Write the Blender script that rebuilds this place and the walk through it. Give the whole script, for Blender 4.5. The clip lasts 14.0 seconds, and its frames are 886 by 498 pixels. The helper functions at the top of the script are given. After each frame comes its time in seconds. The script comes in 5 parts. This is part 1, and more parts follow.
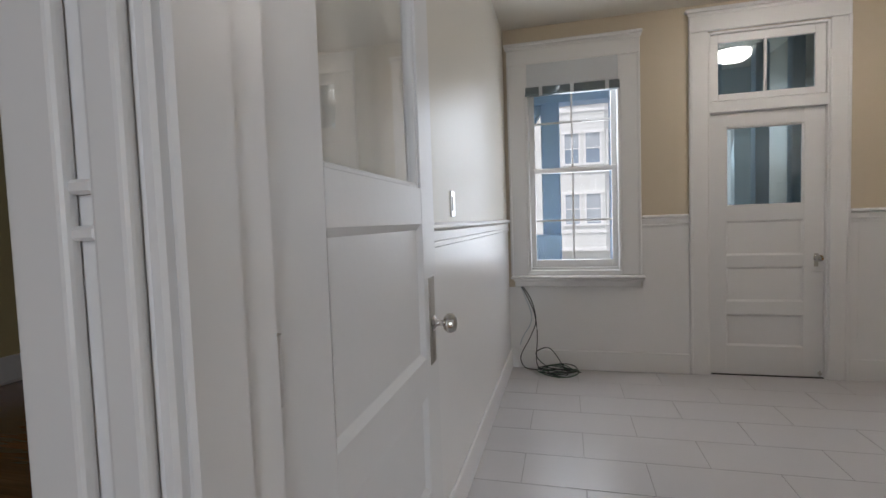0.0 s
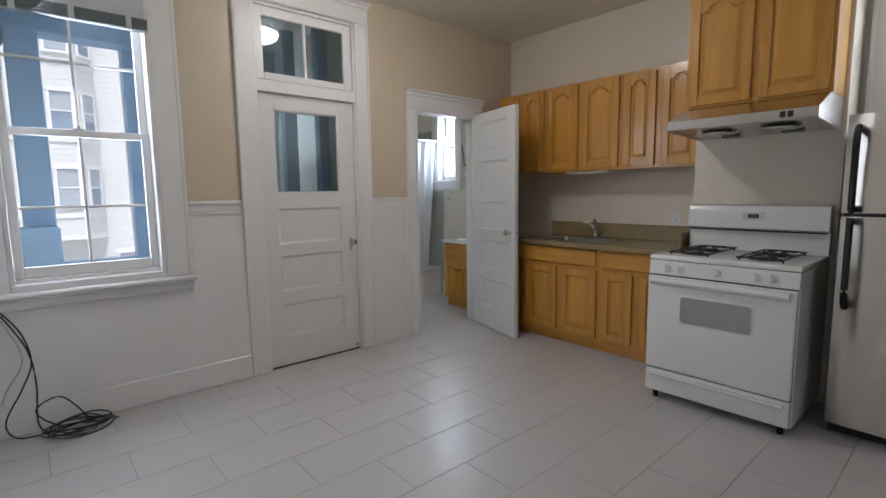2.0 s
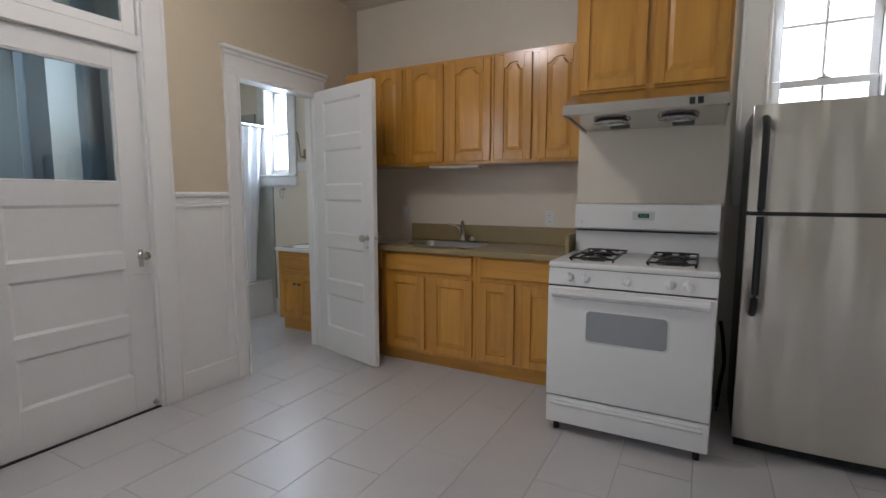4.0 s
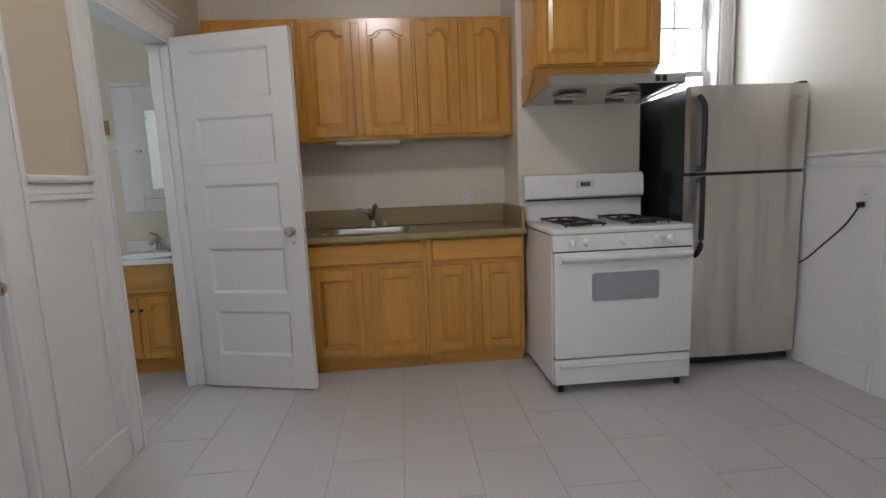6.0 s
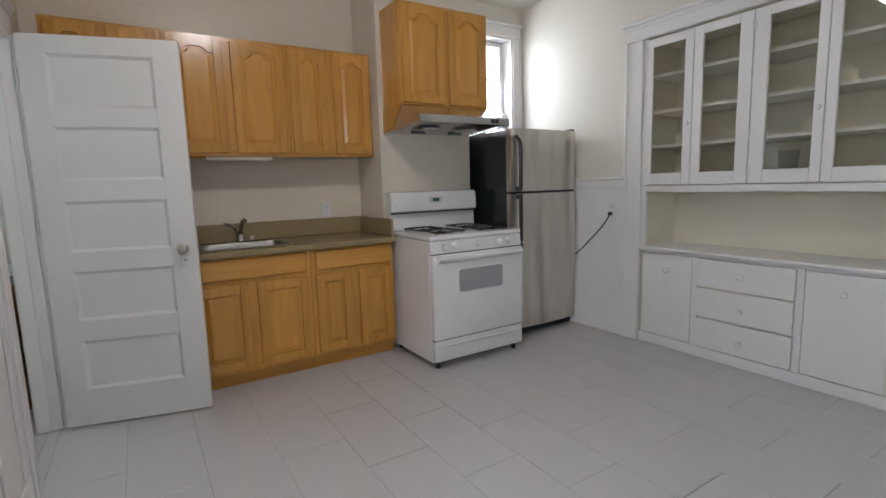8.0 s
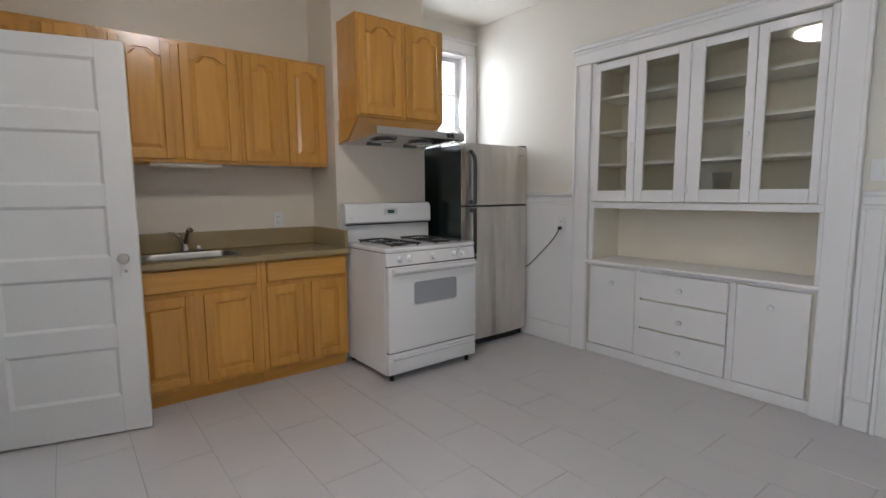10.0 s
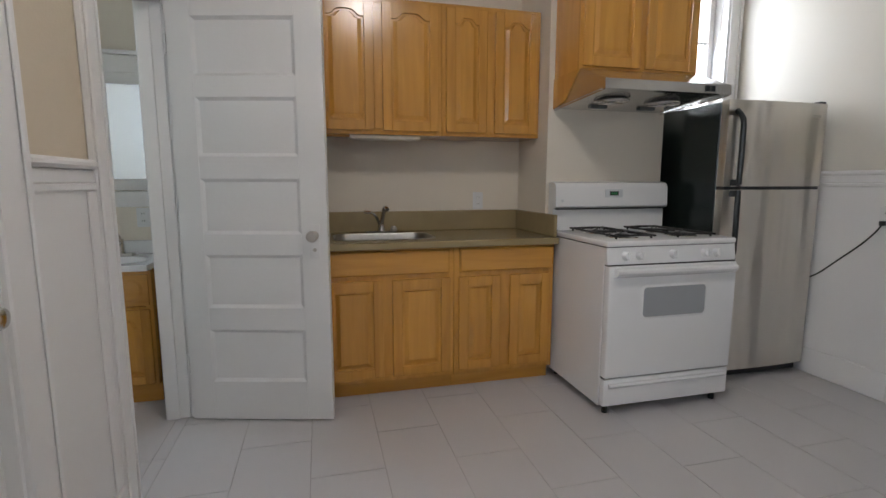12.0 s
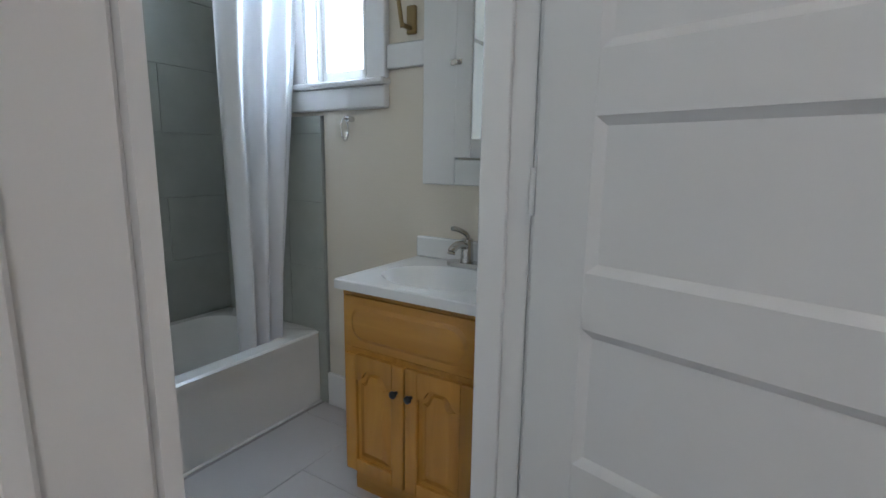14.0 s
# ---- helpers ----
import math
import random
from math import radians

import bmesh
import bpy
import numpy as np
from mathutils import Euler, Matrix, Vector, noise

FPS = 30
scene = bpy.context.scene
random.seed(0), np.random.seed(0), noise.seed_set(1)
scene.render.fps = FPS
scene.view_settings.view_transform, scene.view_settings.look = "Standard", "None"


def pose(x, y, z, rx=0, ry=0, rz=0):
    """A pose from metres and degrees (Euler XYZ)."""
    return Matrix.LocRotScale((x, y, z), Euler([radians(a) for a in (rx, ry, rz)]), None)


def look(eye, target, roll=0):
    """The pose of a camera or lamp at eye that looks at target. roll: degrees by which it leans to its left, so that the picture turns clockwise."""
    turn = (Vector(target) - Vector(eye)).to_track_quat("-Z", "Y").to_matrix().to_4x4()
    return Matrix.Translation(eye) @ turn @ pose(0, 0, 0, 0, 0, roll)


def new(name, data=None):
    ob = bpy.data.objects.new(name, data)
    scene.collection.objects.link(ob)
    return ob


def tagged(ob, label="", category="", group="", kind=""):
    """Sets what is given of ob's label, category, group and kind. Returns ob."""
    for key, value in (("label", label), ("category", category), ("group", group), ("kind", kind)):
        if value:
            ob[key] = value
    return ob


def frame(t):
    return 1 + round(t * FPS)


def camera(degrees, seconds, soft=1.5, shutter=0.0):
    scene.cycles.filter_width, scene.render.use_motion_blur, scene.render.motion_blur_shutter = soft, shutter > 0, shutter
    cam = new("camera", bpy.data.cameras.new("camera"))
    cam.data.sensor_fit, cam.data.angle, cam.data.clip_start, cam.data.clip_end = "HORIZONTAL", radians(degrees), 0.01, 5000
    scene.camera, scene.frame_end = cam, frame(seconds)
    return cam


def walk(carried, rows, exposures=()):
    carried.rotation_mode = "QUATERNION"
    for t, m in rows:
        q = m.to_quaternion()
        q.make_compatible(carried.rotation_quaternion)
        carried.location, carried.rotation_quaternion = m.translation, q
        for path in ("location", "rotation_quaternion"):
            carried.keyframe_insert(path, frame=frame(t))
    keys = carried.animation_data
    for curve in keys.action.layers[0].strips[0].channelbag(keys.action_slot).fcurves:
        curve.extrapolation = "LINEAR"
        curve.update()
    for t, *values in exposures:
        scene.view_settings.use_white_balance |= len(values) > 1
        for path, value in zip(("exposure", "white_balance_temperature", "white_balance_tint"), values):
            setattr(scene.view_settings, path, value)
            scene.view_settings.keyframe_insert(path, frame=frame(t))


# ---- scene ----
cam = camera(85.0, 14.0)
# seconds, eye x y z, yaw, pitch, roll
PATH = [
    (0.0, 0.464, 0.702, 1.281, 14.37, -3.20, -1.94),
    (0.5, 0.324, 1.015, 1.276, -6.63, -5.08, -2.06),
    (1.0, 0.262, 1.205, 1.279, -25.40, -6.31, -1.41),
    (1.5, 0.231, 1.350, 1.292, -34.94, -6.55, -1.17),
    (2.0, 0.215, 1.384, 1.317, -41.20, -6.68, -0.72),
    (2.5, 0.315, 1.427, 1.302, -44.59, -6.20, 0.18),
    (3.0, 0.506, 1.516, 1.287, -47.51, -6.23, 0.51),
    (3.5, 0.642, 1.767, 1.266, -53.80, -6.76, 0.92),
    (3.7, 0.685, 1.889, 1.266, -56.88, -6.57, 0.67),
    (5.8, 0.699, 3.420, 1.211, -91.35, -8.21, -2.43),
    (6.0, 0.681, 3.573, 1.200, -94.60, -8.02, -2.32),
    (6.5, 0.620, 3.909, 1.213, -101.25, -8.45, -2.85),
    (7.0, 0.623, 4.173, 1.218, -108.59, -8.70, -2.68),
    (7.5, 0.550, 4.307, 1.253, -116.05, -8.74, -1.95),
    (8.0, 0.448, 4.401, 1.261, -122.14, -7.62, -1.68),
    (8.2, 0.471, 4.446, 1.286, -124.83, -7.48, -0.98),
    (10.3, 0.454, 4.433, 1.271, -128.11, -6.48, -0.38),
    (10.5, 0.484, 4.418, 1.265, -126.09, -6.72, -0.01),
    (11.0, 0.610, 4.285, 1.246, -118.87, -7.41, 0.48),
    (11.5, 0.755, 4.218, 1.252, -111.93, -8.13, 0.31),
    (12.0, 1.063, 4.172, 1.211, -104.36, -7.87, 0.03),
    (12.5, 1.507, 4.122, 1.206, -94.59, -8.33, 0.44),
    (13.0, 1.992, 4.177, 1.209, -83.58, -9.18, 1.56),
    (13.5, 2.401, 4.342, 1.181, -70.80, -9.65, 1.30),
    (14.0, 2.778, 4.497, 1.148, -58.38, -10.23, 0.96),
]
walk(cam, [(t, pose(x, y, z, 90 + pitch, 0, yaw) @ pose(0, 0, 0, 0, 0, roll)) for t, x, y, z, yaw, pitch, roll in PATH],
     exposures=[(0.0, -0.14, 6600, 14), (0.5, -0.10, 6250, 14), (1.0, -0.06, 6250, 14), (1.5, 0.02, 6300, 14), (3.5, 0.14, 6250, 14), (6.0, 0.24, 6300, 14), (8.0, 0.33, 6250, 14), (10.5, 0.31, 6300, 14), (12.0, 0.26, 6350, 14), (13.0, 0.32, 6200, 14), (13.5, 0.28, 6300, 14), (14.0, 0.19, 6000, 12)])

# ---- world and light ----
world = bpy.data.worlds.new("overcast_sky")
scene.world = world
world.use_nodes = True
wn = world.node_tree.nodes
sky = wn.new("ShaderNodeTexSky")
sky.sky_type, sky.sun_disc = 'NISHITA', False
sky.sun_elevation, sky.sun_rotation = radians(38), radians(-30)
sky.dust_density, sky.air_density = 4.0, 1.0
wn["Background"].inputs["Strength"].default_value = 0.15
world.node_tree.links.new(sky.outputs[0], wn["Background"].inputs["Color"])

sun_data = bpy.data.lights.new("sun", 'SUN')
sun_data.energy, sun_data.angle, sun_data.color = 5.0, radians(25), (1.0, 0.98, 0.96)
sun = new("sun", sun_data)
sun.matrix_world = look((0, 0, 30), (6, 10, 6))


def window_light(name, eye, target, w, h, watts, color=(0.80, 0.90, 1.0)):
    lamp = bpy.data.lights.new(name, 'AREA')
    lamp.shape, lamp.size, lamp.size_y, lamp.energy, lamp.color = 'RECTANGLE', w, h, watts, color
    ob = new(name, lamp)
    ob.matrix_world = look(eye, target)
    return ob


window_light("daylight_kitchen", (0.525, 5.06, 1.66), (1.35, 3.0, 1.15), 0.70, 1.55, 19)
window_light("daylight_niche", (4.285, 1.535, 1.95), (3.0, 1.62, 1.55), 0.48, 1.25, 11)
window_light("daylight_bath", (4.50, 5.98, 1.91), (3.4, 5.6, 1.3), 0.32, 0.85, 26, (0.68, 0.85, 1.0))
window_light("daylight_living", (1.9, -3.14, 1.55), (0.6, 1.0, 1.2), 1.5, 1.6, 85)
# fill lamp added to brighten the porch behind the door glass
window_light("porch_fill", (1.9, 6.75, 2.2), (1.9, 5.3, 1.3), 1.0, 0.9, 9)

# ---- helpers ----
ORIGIN = {}


def thing(name, at=(0, 0, 0), label="", category="", group="", kind="", local=False, m=None, move=(0, 0, 0)):
    """move: how far the thing stands from where its parts are drawn."""
    ob = new(name)
    ob.empty_display_size = 0.1
    if m is not None:
        ob.matrix_world = m
        ORIGIN[ob.name] = Vector((0, 0, 0))
    else:
        ob.location = Vector(at) + Vector(move)
        ORIGIN[ob.name] = Vector((0, 0, 0)) if local else Vector(at)
    return tagged(ob, label, category, group, kind)


def part(name, mb, material, parent=None, label="", smooth=False, kind="", category="", group=""):
    """Links a mesh builder as one mesh object, under a thing or a part when a parent is given."""
    me = bpy.data.meshes.new(name)
    off = ORIGIN.get(parent.name, Vector((0, 0, 0))) if parent else Vector((0, 0, 0))
    bm = mb.bm
    if off.length > 0:
        bmesh.ops.translate(bm, vec=-off, verts=bm.verts)
    bmesh.ops.recalc_face_normals(bm, faces=bm.faces)
    bm.to_mesh(me)
    bm.free()
    me.materials.append(material)
    if smooth:
        for p in me.polygons:
            p.use_smooth = True
        me.set_sharp_from_angle(angle=radians(35))
    ob = new(name, me)
    if parent:
        ob.parent = parent
        ORIGIN[ob.name] = off
    return tagged(ob, label, category, group, kind)


class MB:
    """A mesh builder; m maps its own axes into those of its thing."""

    def __init__(self, m=None):
        self.bm = bmesh.new()
        self.m = m or Matrix.Identity(4)

    def _take(self, verts):
        bmesh.ops.transform(self.bm, matrix=self.m, verts=verts)

    def box(self, x0, x1, y0, y1, z0, z1, bevel=0.0, seg=1):
        c = Matrix.Translation(((x0 + x1) / 2, (y0 + y1) / 2, (z0 + z1) / 2)) @ Matrix.Diagonal((abs(x1 - x0), abs(y1 - y0), abs(z1 - z0), 1))
        r = bmesh.ops.create_cube(self.bm, size=1.0, matrix=c)
        verts = r["verts"]
        if bevel:
            edges = {e for v in verts for e in v.link_edges}
            r = bmesh.ops.bevel(self.bm, geom=list(edges), offset=bevel, segments=seg, affect='EDGES', profile=0.5)
            verts = list({v for f in r["faces"] for v in f.verts})
        self._take(verts)
        return self

    def prism(self, pts, z0, z1, axis="z", inset=0.0, top=None):
        """An extruded outline; pts are (a, b); axis z: (a, b, z), y: (a, z, b), x: (z, a, b). inset shrinks the far end."""
        def put(a, b, z):
            return {"z": (a, b, z), "y": (a, z, b), "x": (z, a, b)}[axis]
        n = len(pts)
        ca, cb = sum(p[0] for p in pts) / n, sum(p[1] for p in pts) / n
        wa = max(abs(p[0] - ca) for p in pts)
        wb = max(abs(p[1] - cb) for p in pts)
        sa, sb = (1 - inset / wa, 1 - inset / wb) if inset else (1, 1)
        low = [self.bm.verts.new(put(a, b, z0)) for a, b in pts]
        high = [self.bm.verts.new(put(ca + (a - ca) * sa, cb + (b - cb) * sb, z1)) for a, b in pts]
        self.bm.faces.new(low[::-1])
        self.bm.faces.new(high)
        for i in range(n):
            j = (i + 1) % n
            self.bm.faces.new((low[i], low[j], high[j], high[i]))
        self._take(low + high)
        return self

    def cyl(self, a, b, r0, r1=None, n=16):
        a, b = Vector(a), Vector(b)
        r1 = r0 if r1 is None else r1
        m = Matrix.Translation((a + b) / 2) @ (b - a).to_track_quat("Z", "Y").to_matrix().to_4x4()
        r = bmesh.ops.create_cone(self.bm, cap_ends=True, segments=n, radius1=r0, radius2=r1, depth=(b - a).length, matrix=m)
        self._take(r["verts"])
        return self

    def lathe(self, rings, at, way=(0, 0, 1), n=20, sx=1.0, sy=1.0):
        """Rings of (radius, height) turned round an axis."""
        m = Matrix.Translation(at) @ Vector(way).to_track_quat("Z", "Y").to_matrix().to_4x4()
        loops, verts = [], []
        for r, h in rings:
            loop = [self.bm.verts.new(m @ Vector((max(r, 1e-4) * sx * math.cos(2 * math.pi * k / n), max(r, 1e-4) * sy * math.sin(2 * math.pi * k / n), h))) for k in range(n)]
            loops.append(loop)
            verts += loop
        for a, b in zip(loops, loops[1:]):
            for k in range(n):
                self.bm.faces.new((a[k], a[(k + 1) % n], b[(k + 1) % n], b[k]))
        self.bm.faces.new(loops[0][::-1])
        self.bm.faces.new(loops[-1])
        self._take(verts)
        return self

    def tube(self, pts, r, n=8):
        """A round bar along a smooth line through pts."""
        pts = [Vector(p) for p in pts]
        fine = []
        for i in range(len(pts) - 1):
            p0, p1, p2, p3 = pts[max(i - 1, 0)], pts[i], pts[i + 1], pts[min(i + 2, len(pts) - 1)]
            for k in range(5):
                t = k / 5
                fine.append(0.5 * (2 * p1 + (p2 - p0) * t + (2 * p0 - 5 * p1 + 4 * p2 - p3) * t * t + (3 * p1 - p0 - 3 * p2 + p3) * t ** 3))
        fine.append(pts[-1])
        loops, verts = [], []
        up = Vector((0.31, 0.17, 0.93))
        for i, p in enumerate(fine):
            way = (fine[min(i + 1, len(fine) - 1)] - fine[max(i - 1, 0)]).normalized()
            a = way.cross(up).normalized()
            b = way.cross(a)
            up = b if abs(way.dot(up)) > 0.9 else up
            loop = [self.bm.verts.new(p + r * (a * math.cos(2 * math.pi * k / n) + b * math.sin(2 * math.pi * k / n))) for k in range(n)]
            loops.append(loop)
            verts += loop
        for a, b in zip(loops, loops[1:]):
            for k in range(n):
                self.bm.faces.new((a[k], a[(k + 1) % n], b[(k + 1) % n], b[k]))
        self.bm.faces.new(loops[0][::-1])
        self.bm.faces.new(loops[-1])
        self._take(verts)
        return self

    def recess(self, u0, u1, v0, v1, w, depth, slope):
        """A sunk panel seen along +w: four sloping sides and a field. Axes u, v, w."""
        o = [self.bm.verts.new(p) for p in ((u0, v0, w), (u1, v0, w), (u1, v1, w), (u0, v1, w))]
        i = [self.bm.verts.new(p) for p in ((u0 + slope, v0 + slope, w - depth), (u1 - slope, v0 + slope, w - depth), (u1 - slope, v1 - slope, w - depth), (u0 + slope, v1 - slope, w - depth))]
        for k in range(4):
            j = (k + 1) % 4
            self.bm.faces.new((o[k], o[j], i[j], i[k]))
        self.bm.faces.new(i)
        self._take(o + i)
        return self


def axes(at, u, v):
    """The map from (u, v, w) to the world: w points out of the face."""
    u, v = Vector(u), Vector(v)
    w = u.cross(v)
    m = Matrix((u, v, w)).transposed().to_4x4()
    return Matrix.Translation(at) @ m


# ---- materials ----
def material(name, color, rough=0.5, metal=0.0, vary=0.06, scale=6.0, bump=0.02, grain=120.0, spec=0.5, coat=0.0, rough_vary=0.08, stretch=None, wave=0.0):
    mat = bpy.data.materials.new(name)
    mat.use_nodes = True
    nt = mat.node_tree
    b = nt.nodes["Principled BSDF"]
    b.inputs["Roughness"].default_value, b.inputs["Metallic"].default_value = rough, metal
    b.inputs["Specular IOR Level"].default_value = spec
    b.inputs["Coat Weight"].default_value = coat
    b.inputs["Coat Roughness"].default_value = 0.12
    tc = nt.nodes.new("ShaderNodeNewGeometry")
    n1 = nt.nodes.new("ShaderNodeTexNoise")
    n1.inputs["Scale"].default_value, n1.inputs["Detail"].default_value = scale, 5
    if stretch:
        mp = nt.nodes.new("ShaderNodeMapping")
        mp.inputs["Scale"].default_value = stretch
        nt.links.new(tc.outputs["Position"], mp.inputs["Vector"])
        nt.links.new(mp.outputs[0], n1.inputs["Vector"])
    else:
        nt.links.new(tc.outputs["Position"], n1.inputs["Vector"])
    mix = nt.nodes.new("ShaderNodeMix")
    mix.data_type = 'RGBA'
    lo = [max(c * (1 - vary), 0) for c in color]
    hi = [min(c * (1 + vary), 1) for c in color]
    mix.inputs["A"].default_value, mix.inputs["B"].default_value = (*lo, 1), (*hi, 1)
    nt.links.new(n1.outputs["Fac"], mix.inputs["Factor"])
    nt.links.new(mix.outputs["Result"], b.inputs["Base Color"])
    n2 = nt.nodes.new("ShaderNodeTexNoise")
    n2.inputs["Scale"].default_value, n2.inputs["Detail"].default_value = grain, 3
    nt.links.new(tc.outputs["Position"], n2.inputs["Vector"])
    add = nt.nodes.new("ShaderNodeMath")
    add.operation = 'MULTIPLY_ADD'
    add.inputs[1].default_value, add.inputs[2].default_value = rough_vary, rough - rough_vary / 2
    nt.links.new(n1.outputs["Fac"], add.inputs[0])
    nt.links.new(add.outputs[0], b.inputs["Roughness"])
    if bump:
        bp = nt.nodes.new("ShaderNodeBump")
        bp.inputs["Strength"].default_value, bp.inputs["Distance"].default_value = bump * 10, 0.002
        nt.links.new(n2.outputs["Fac"], bp.inputs["Height"])
        nt.links.new(bp.outputs["Normal"], b.inputs["Normal"])
    if wave:
        wv = nt.nodes.new("ShaderNodeMapping")
        wv.inputs["Scale"].default_value = (3.2, 3.2, 0.55)
        n3 = nt.nodes.new("ShaderNodeTexNoise")
        n3.inputs["Scale"].default_value, n3.inputs["Detail"].default_value = 1.4, 1.5
        bw = nt.nodes.new("ShaderNodeBump")
        bw.inputs["Strength"].default_value, bw.inputs["Distance"].default_value = 1.0, wave
        nt.links.new(tc.outputs["Position"], wv.inputs["Vector"])
        nt.links.new(wv.outputs[0], n3.inputs["Vector"])
        nt.links.new(n3.outputs["Fac"], bw.inputs["Height"])
        nt.links.new(bw.outputs["Normal"], b.inputs["Normal"])
    return mat


def wood(name, dark, light, axis="z", rough=0.3, scale=1.0, coat=0.3):
    """Wood with its grain along an axis; each board differs a little."""
    mat = bpy.data.materials.new(name)
    mat.use_nodes = True
    nt = mat.node_tree
    b = nt.nodes["Principled BSDF"]
    geo = nt.nodes.new("ShaderNodeNewGeometry")
    info = nt.nodes.new("ShaderNodeObjectInfo")
    rnd = nt.nodes.new("ShaderNodeMath")
    rnd.operation = 'ADD'
    nt.links.new(info.outputs["Random"], rnd.inputs[0])
    nt.links.new(geo.outputs["Random Per Island"], rnd.inputs[1])
    shift = nt.nodes.new("ShaderNodeCombineXYZ")
    for k in range(3):
        nt.links.new(rnd.outputs[0], shift.inputs[k])
    vm = nt.nodes.new("ShaderNodeVectorMath")
    vm.operation = 'MULTIPLY_ADD'
    vm.inputs[1].default_value = (7, 7, 7)
    nt.links.new(shift.outputs[0], vm.inputs[0])
    nt.links.new(geo.outputs["Position"], vm.inputs[2])
    mp = nt.nodes.new("ShaderNodeMapping")
    k = {"x": (1.2, 14, 14), "y": (14, 1.2, 14), "z": (14, 14, 1.2)}[axis]
    mp.inputs["Scale"].default_value = [c * scale for c in k]
    nt.links.new(vm.outputs[0], mp.inputs["Vector"])
    n1 = nt.nodes.new("ShaderNodeTexNoise")
    n1.inputs["Scale"].default_value, n1.inputs["Detail"].default_value, n1.inputs["Distortion"].default_value = 1.6, 7, 0.6
    nt.links.new(mp.outputs[0], n1.inputs["Vector"])
    ramp = nt.nodes.new("ShaderNodeValToRGB")
    ramp.color_ramp.elements[0].position, ramp.color_ramp.elements[1].position = 0.3, 0.72
    ramp.color_ramp.elements[0].color, ramp.color_ramp.elements[1].color = (*dark, 1), (*light, 1)
    nt.links.new(n1.outputs["Fac"], ramp.inputs[0])
    hs = nt.nodes.new("ShaderNodeHueSaturation")
    ml = nt.nodes.new("ShaderNodeMapRange")
    ml.inputs["From Max"].default_value = 2.0
    ml.inputs["To Min"].default_value, ml.inputs["To Max"].default_value = 0.86, 1.12
    nt.links.new(rnd.outputs[0], ml.inputs["Value"])
    nt.links.new(ml.outputs[0], hs.inputs["Value"])
    nt.links.new(ramp.outputs[0], hs.inputs["Color"])
    nt.links.new(hs.outputs[0], b.inputs["Base Color"])
    b.inputs["Roughness"].default_value = rough
    b.inputs["Coat Weight"].default_value, b.inputs["Coat Roughness"].default_value = coat, 0.18
    bp = nt.nodes.new("ShaderNodeBump")
    bp.inputs["Strength"].default_value, bp.inputs["Distance"].default_value = 0.12, 0.001
    nt.links.new(n1.outputs["Fac"], bp.inputs["Height"])
    nt.links.new(bp.outputs["Normal"], b.inputs["Normal"])
    return mat


def clear_glass(name, tint=(1, 1, 1), rough=0.0, ior=1.5):
    mat = bpy.data.materials.new(name)
    mat.use_nodes = True
    nt = mat.node_tree
    nt.nodes.remove(nt.nodes["Principled BSDF"])
    tr, gl = nt.nodes.new("ShaderNodeBsdfTransparent"), nt.nodes.new("ShaderNodeBsdfGlossy")
    tr.inputs["Color"].default_value = (*tint, 1)
    gl.inputs["Roughness"].default_value = rough
    fr = nt.nodes.new("ShaderNodeLayerWeight")
    fr.inputs["Blend"].default_value = 0.5
    pw = nt.nodes.new("ShaderNodeMath")
    pw.operation = 'POWER'
    pw.inputs[1].default_value = 5.0
    ma = nt.nodes.new("ShaderNodeMath")
    ma.operation = 'MULTIPLY_ADD'
    f0 = ((ior - 1) / (ior + 1)) ** 2
    ma.inputs[1].default_value, ma.inputs[2].default_value = 1 - f0, f0
    mix = nt.nodes.new("ShaderNodeMixShader")
    nt.links.new(fr.outputs["Facing"], pw.inputs[0])
    nt.links.new(pw.outputs[0], ma.inputs[0])
    nt.links.new(ma.outputs[0], mix.inputs[0])
    nt.links.new(tr.outputs[0], mix.inputs[1])
    nt.links.new(gl.outputs[0], mix.inputs[2])
    nt.links.new(mix.outputs[0], nt.nodes["Material Output"].inputs["Surface"])
    return mat


def glow(name, color, strength):
    mat = bpy.data.materials.new(name)
    mat.use_nodes = True
    b = mat.node_tree.nodes["Principled BSDF"]
    b.inputs["Base Color"].default_value = (*color, 1)
    b.inputs["Emission Color"].default_value = (*color, 1)
    b.inputs["Emission Strength"].default_value = strength
    return mat


CREAM = material("cream_wall_paint", (0.62, 0.53, 0.40), 0.38, vary=0.03, scale=2.0, bump=0.03, grain=90)
GLOSS_CREAM = material("pale_gloss_wall_paint", (0.71, 0.68, 0.61), 0.32, vary=0.025, scale=2.0, bump=0.008, grain=20, spec=0.09)
ALCOVE = material("pale_alcove_paint", (0.74, 0.675, 0.575), 0.35, vary=0.03, scale=3.0, bump=0.03)
WHITE = material("white_gloss_paint", (0.79, 0.78, 0.77), 0.34, vary=0.02, scale=3.0, bump=0.012, grain=45)
WHITE_DOOR = material("white_door_paint", (0.75, 0.745, 0.74), 0.34, vary=0.02, scale=4.0, bump=0.015, grain=50)
CEILING = material("ceiling_paint", (0.74, 0.70, 0.62), 0.5, vary=0.02, bump=0.02)
OLIVE = material("ochre_wall_paint", (0.56, 0.48, 0.27), 0.5, vary=0.04, bump=0.02)
TILE = material("pale_grey_floor_tile", (0.525, 0.505, 0.505), 0.34, vary=0.035, scale=3.5, bump=0.008, grain=60, rough_vary=0.10)
BATH_GROUT = material("slate_grey_grout", (0.33, 0.345, 0.32), 0.7, vary=0.1)
GROUT = material("grey_grout", (0.36, 0.34, 0.33), 0.8, vary=0.2)
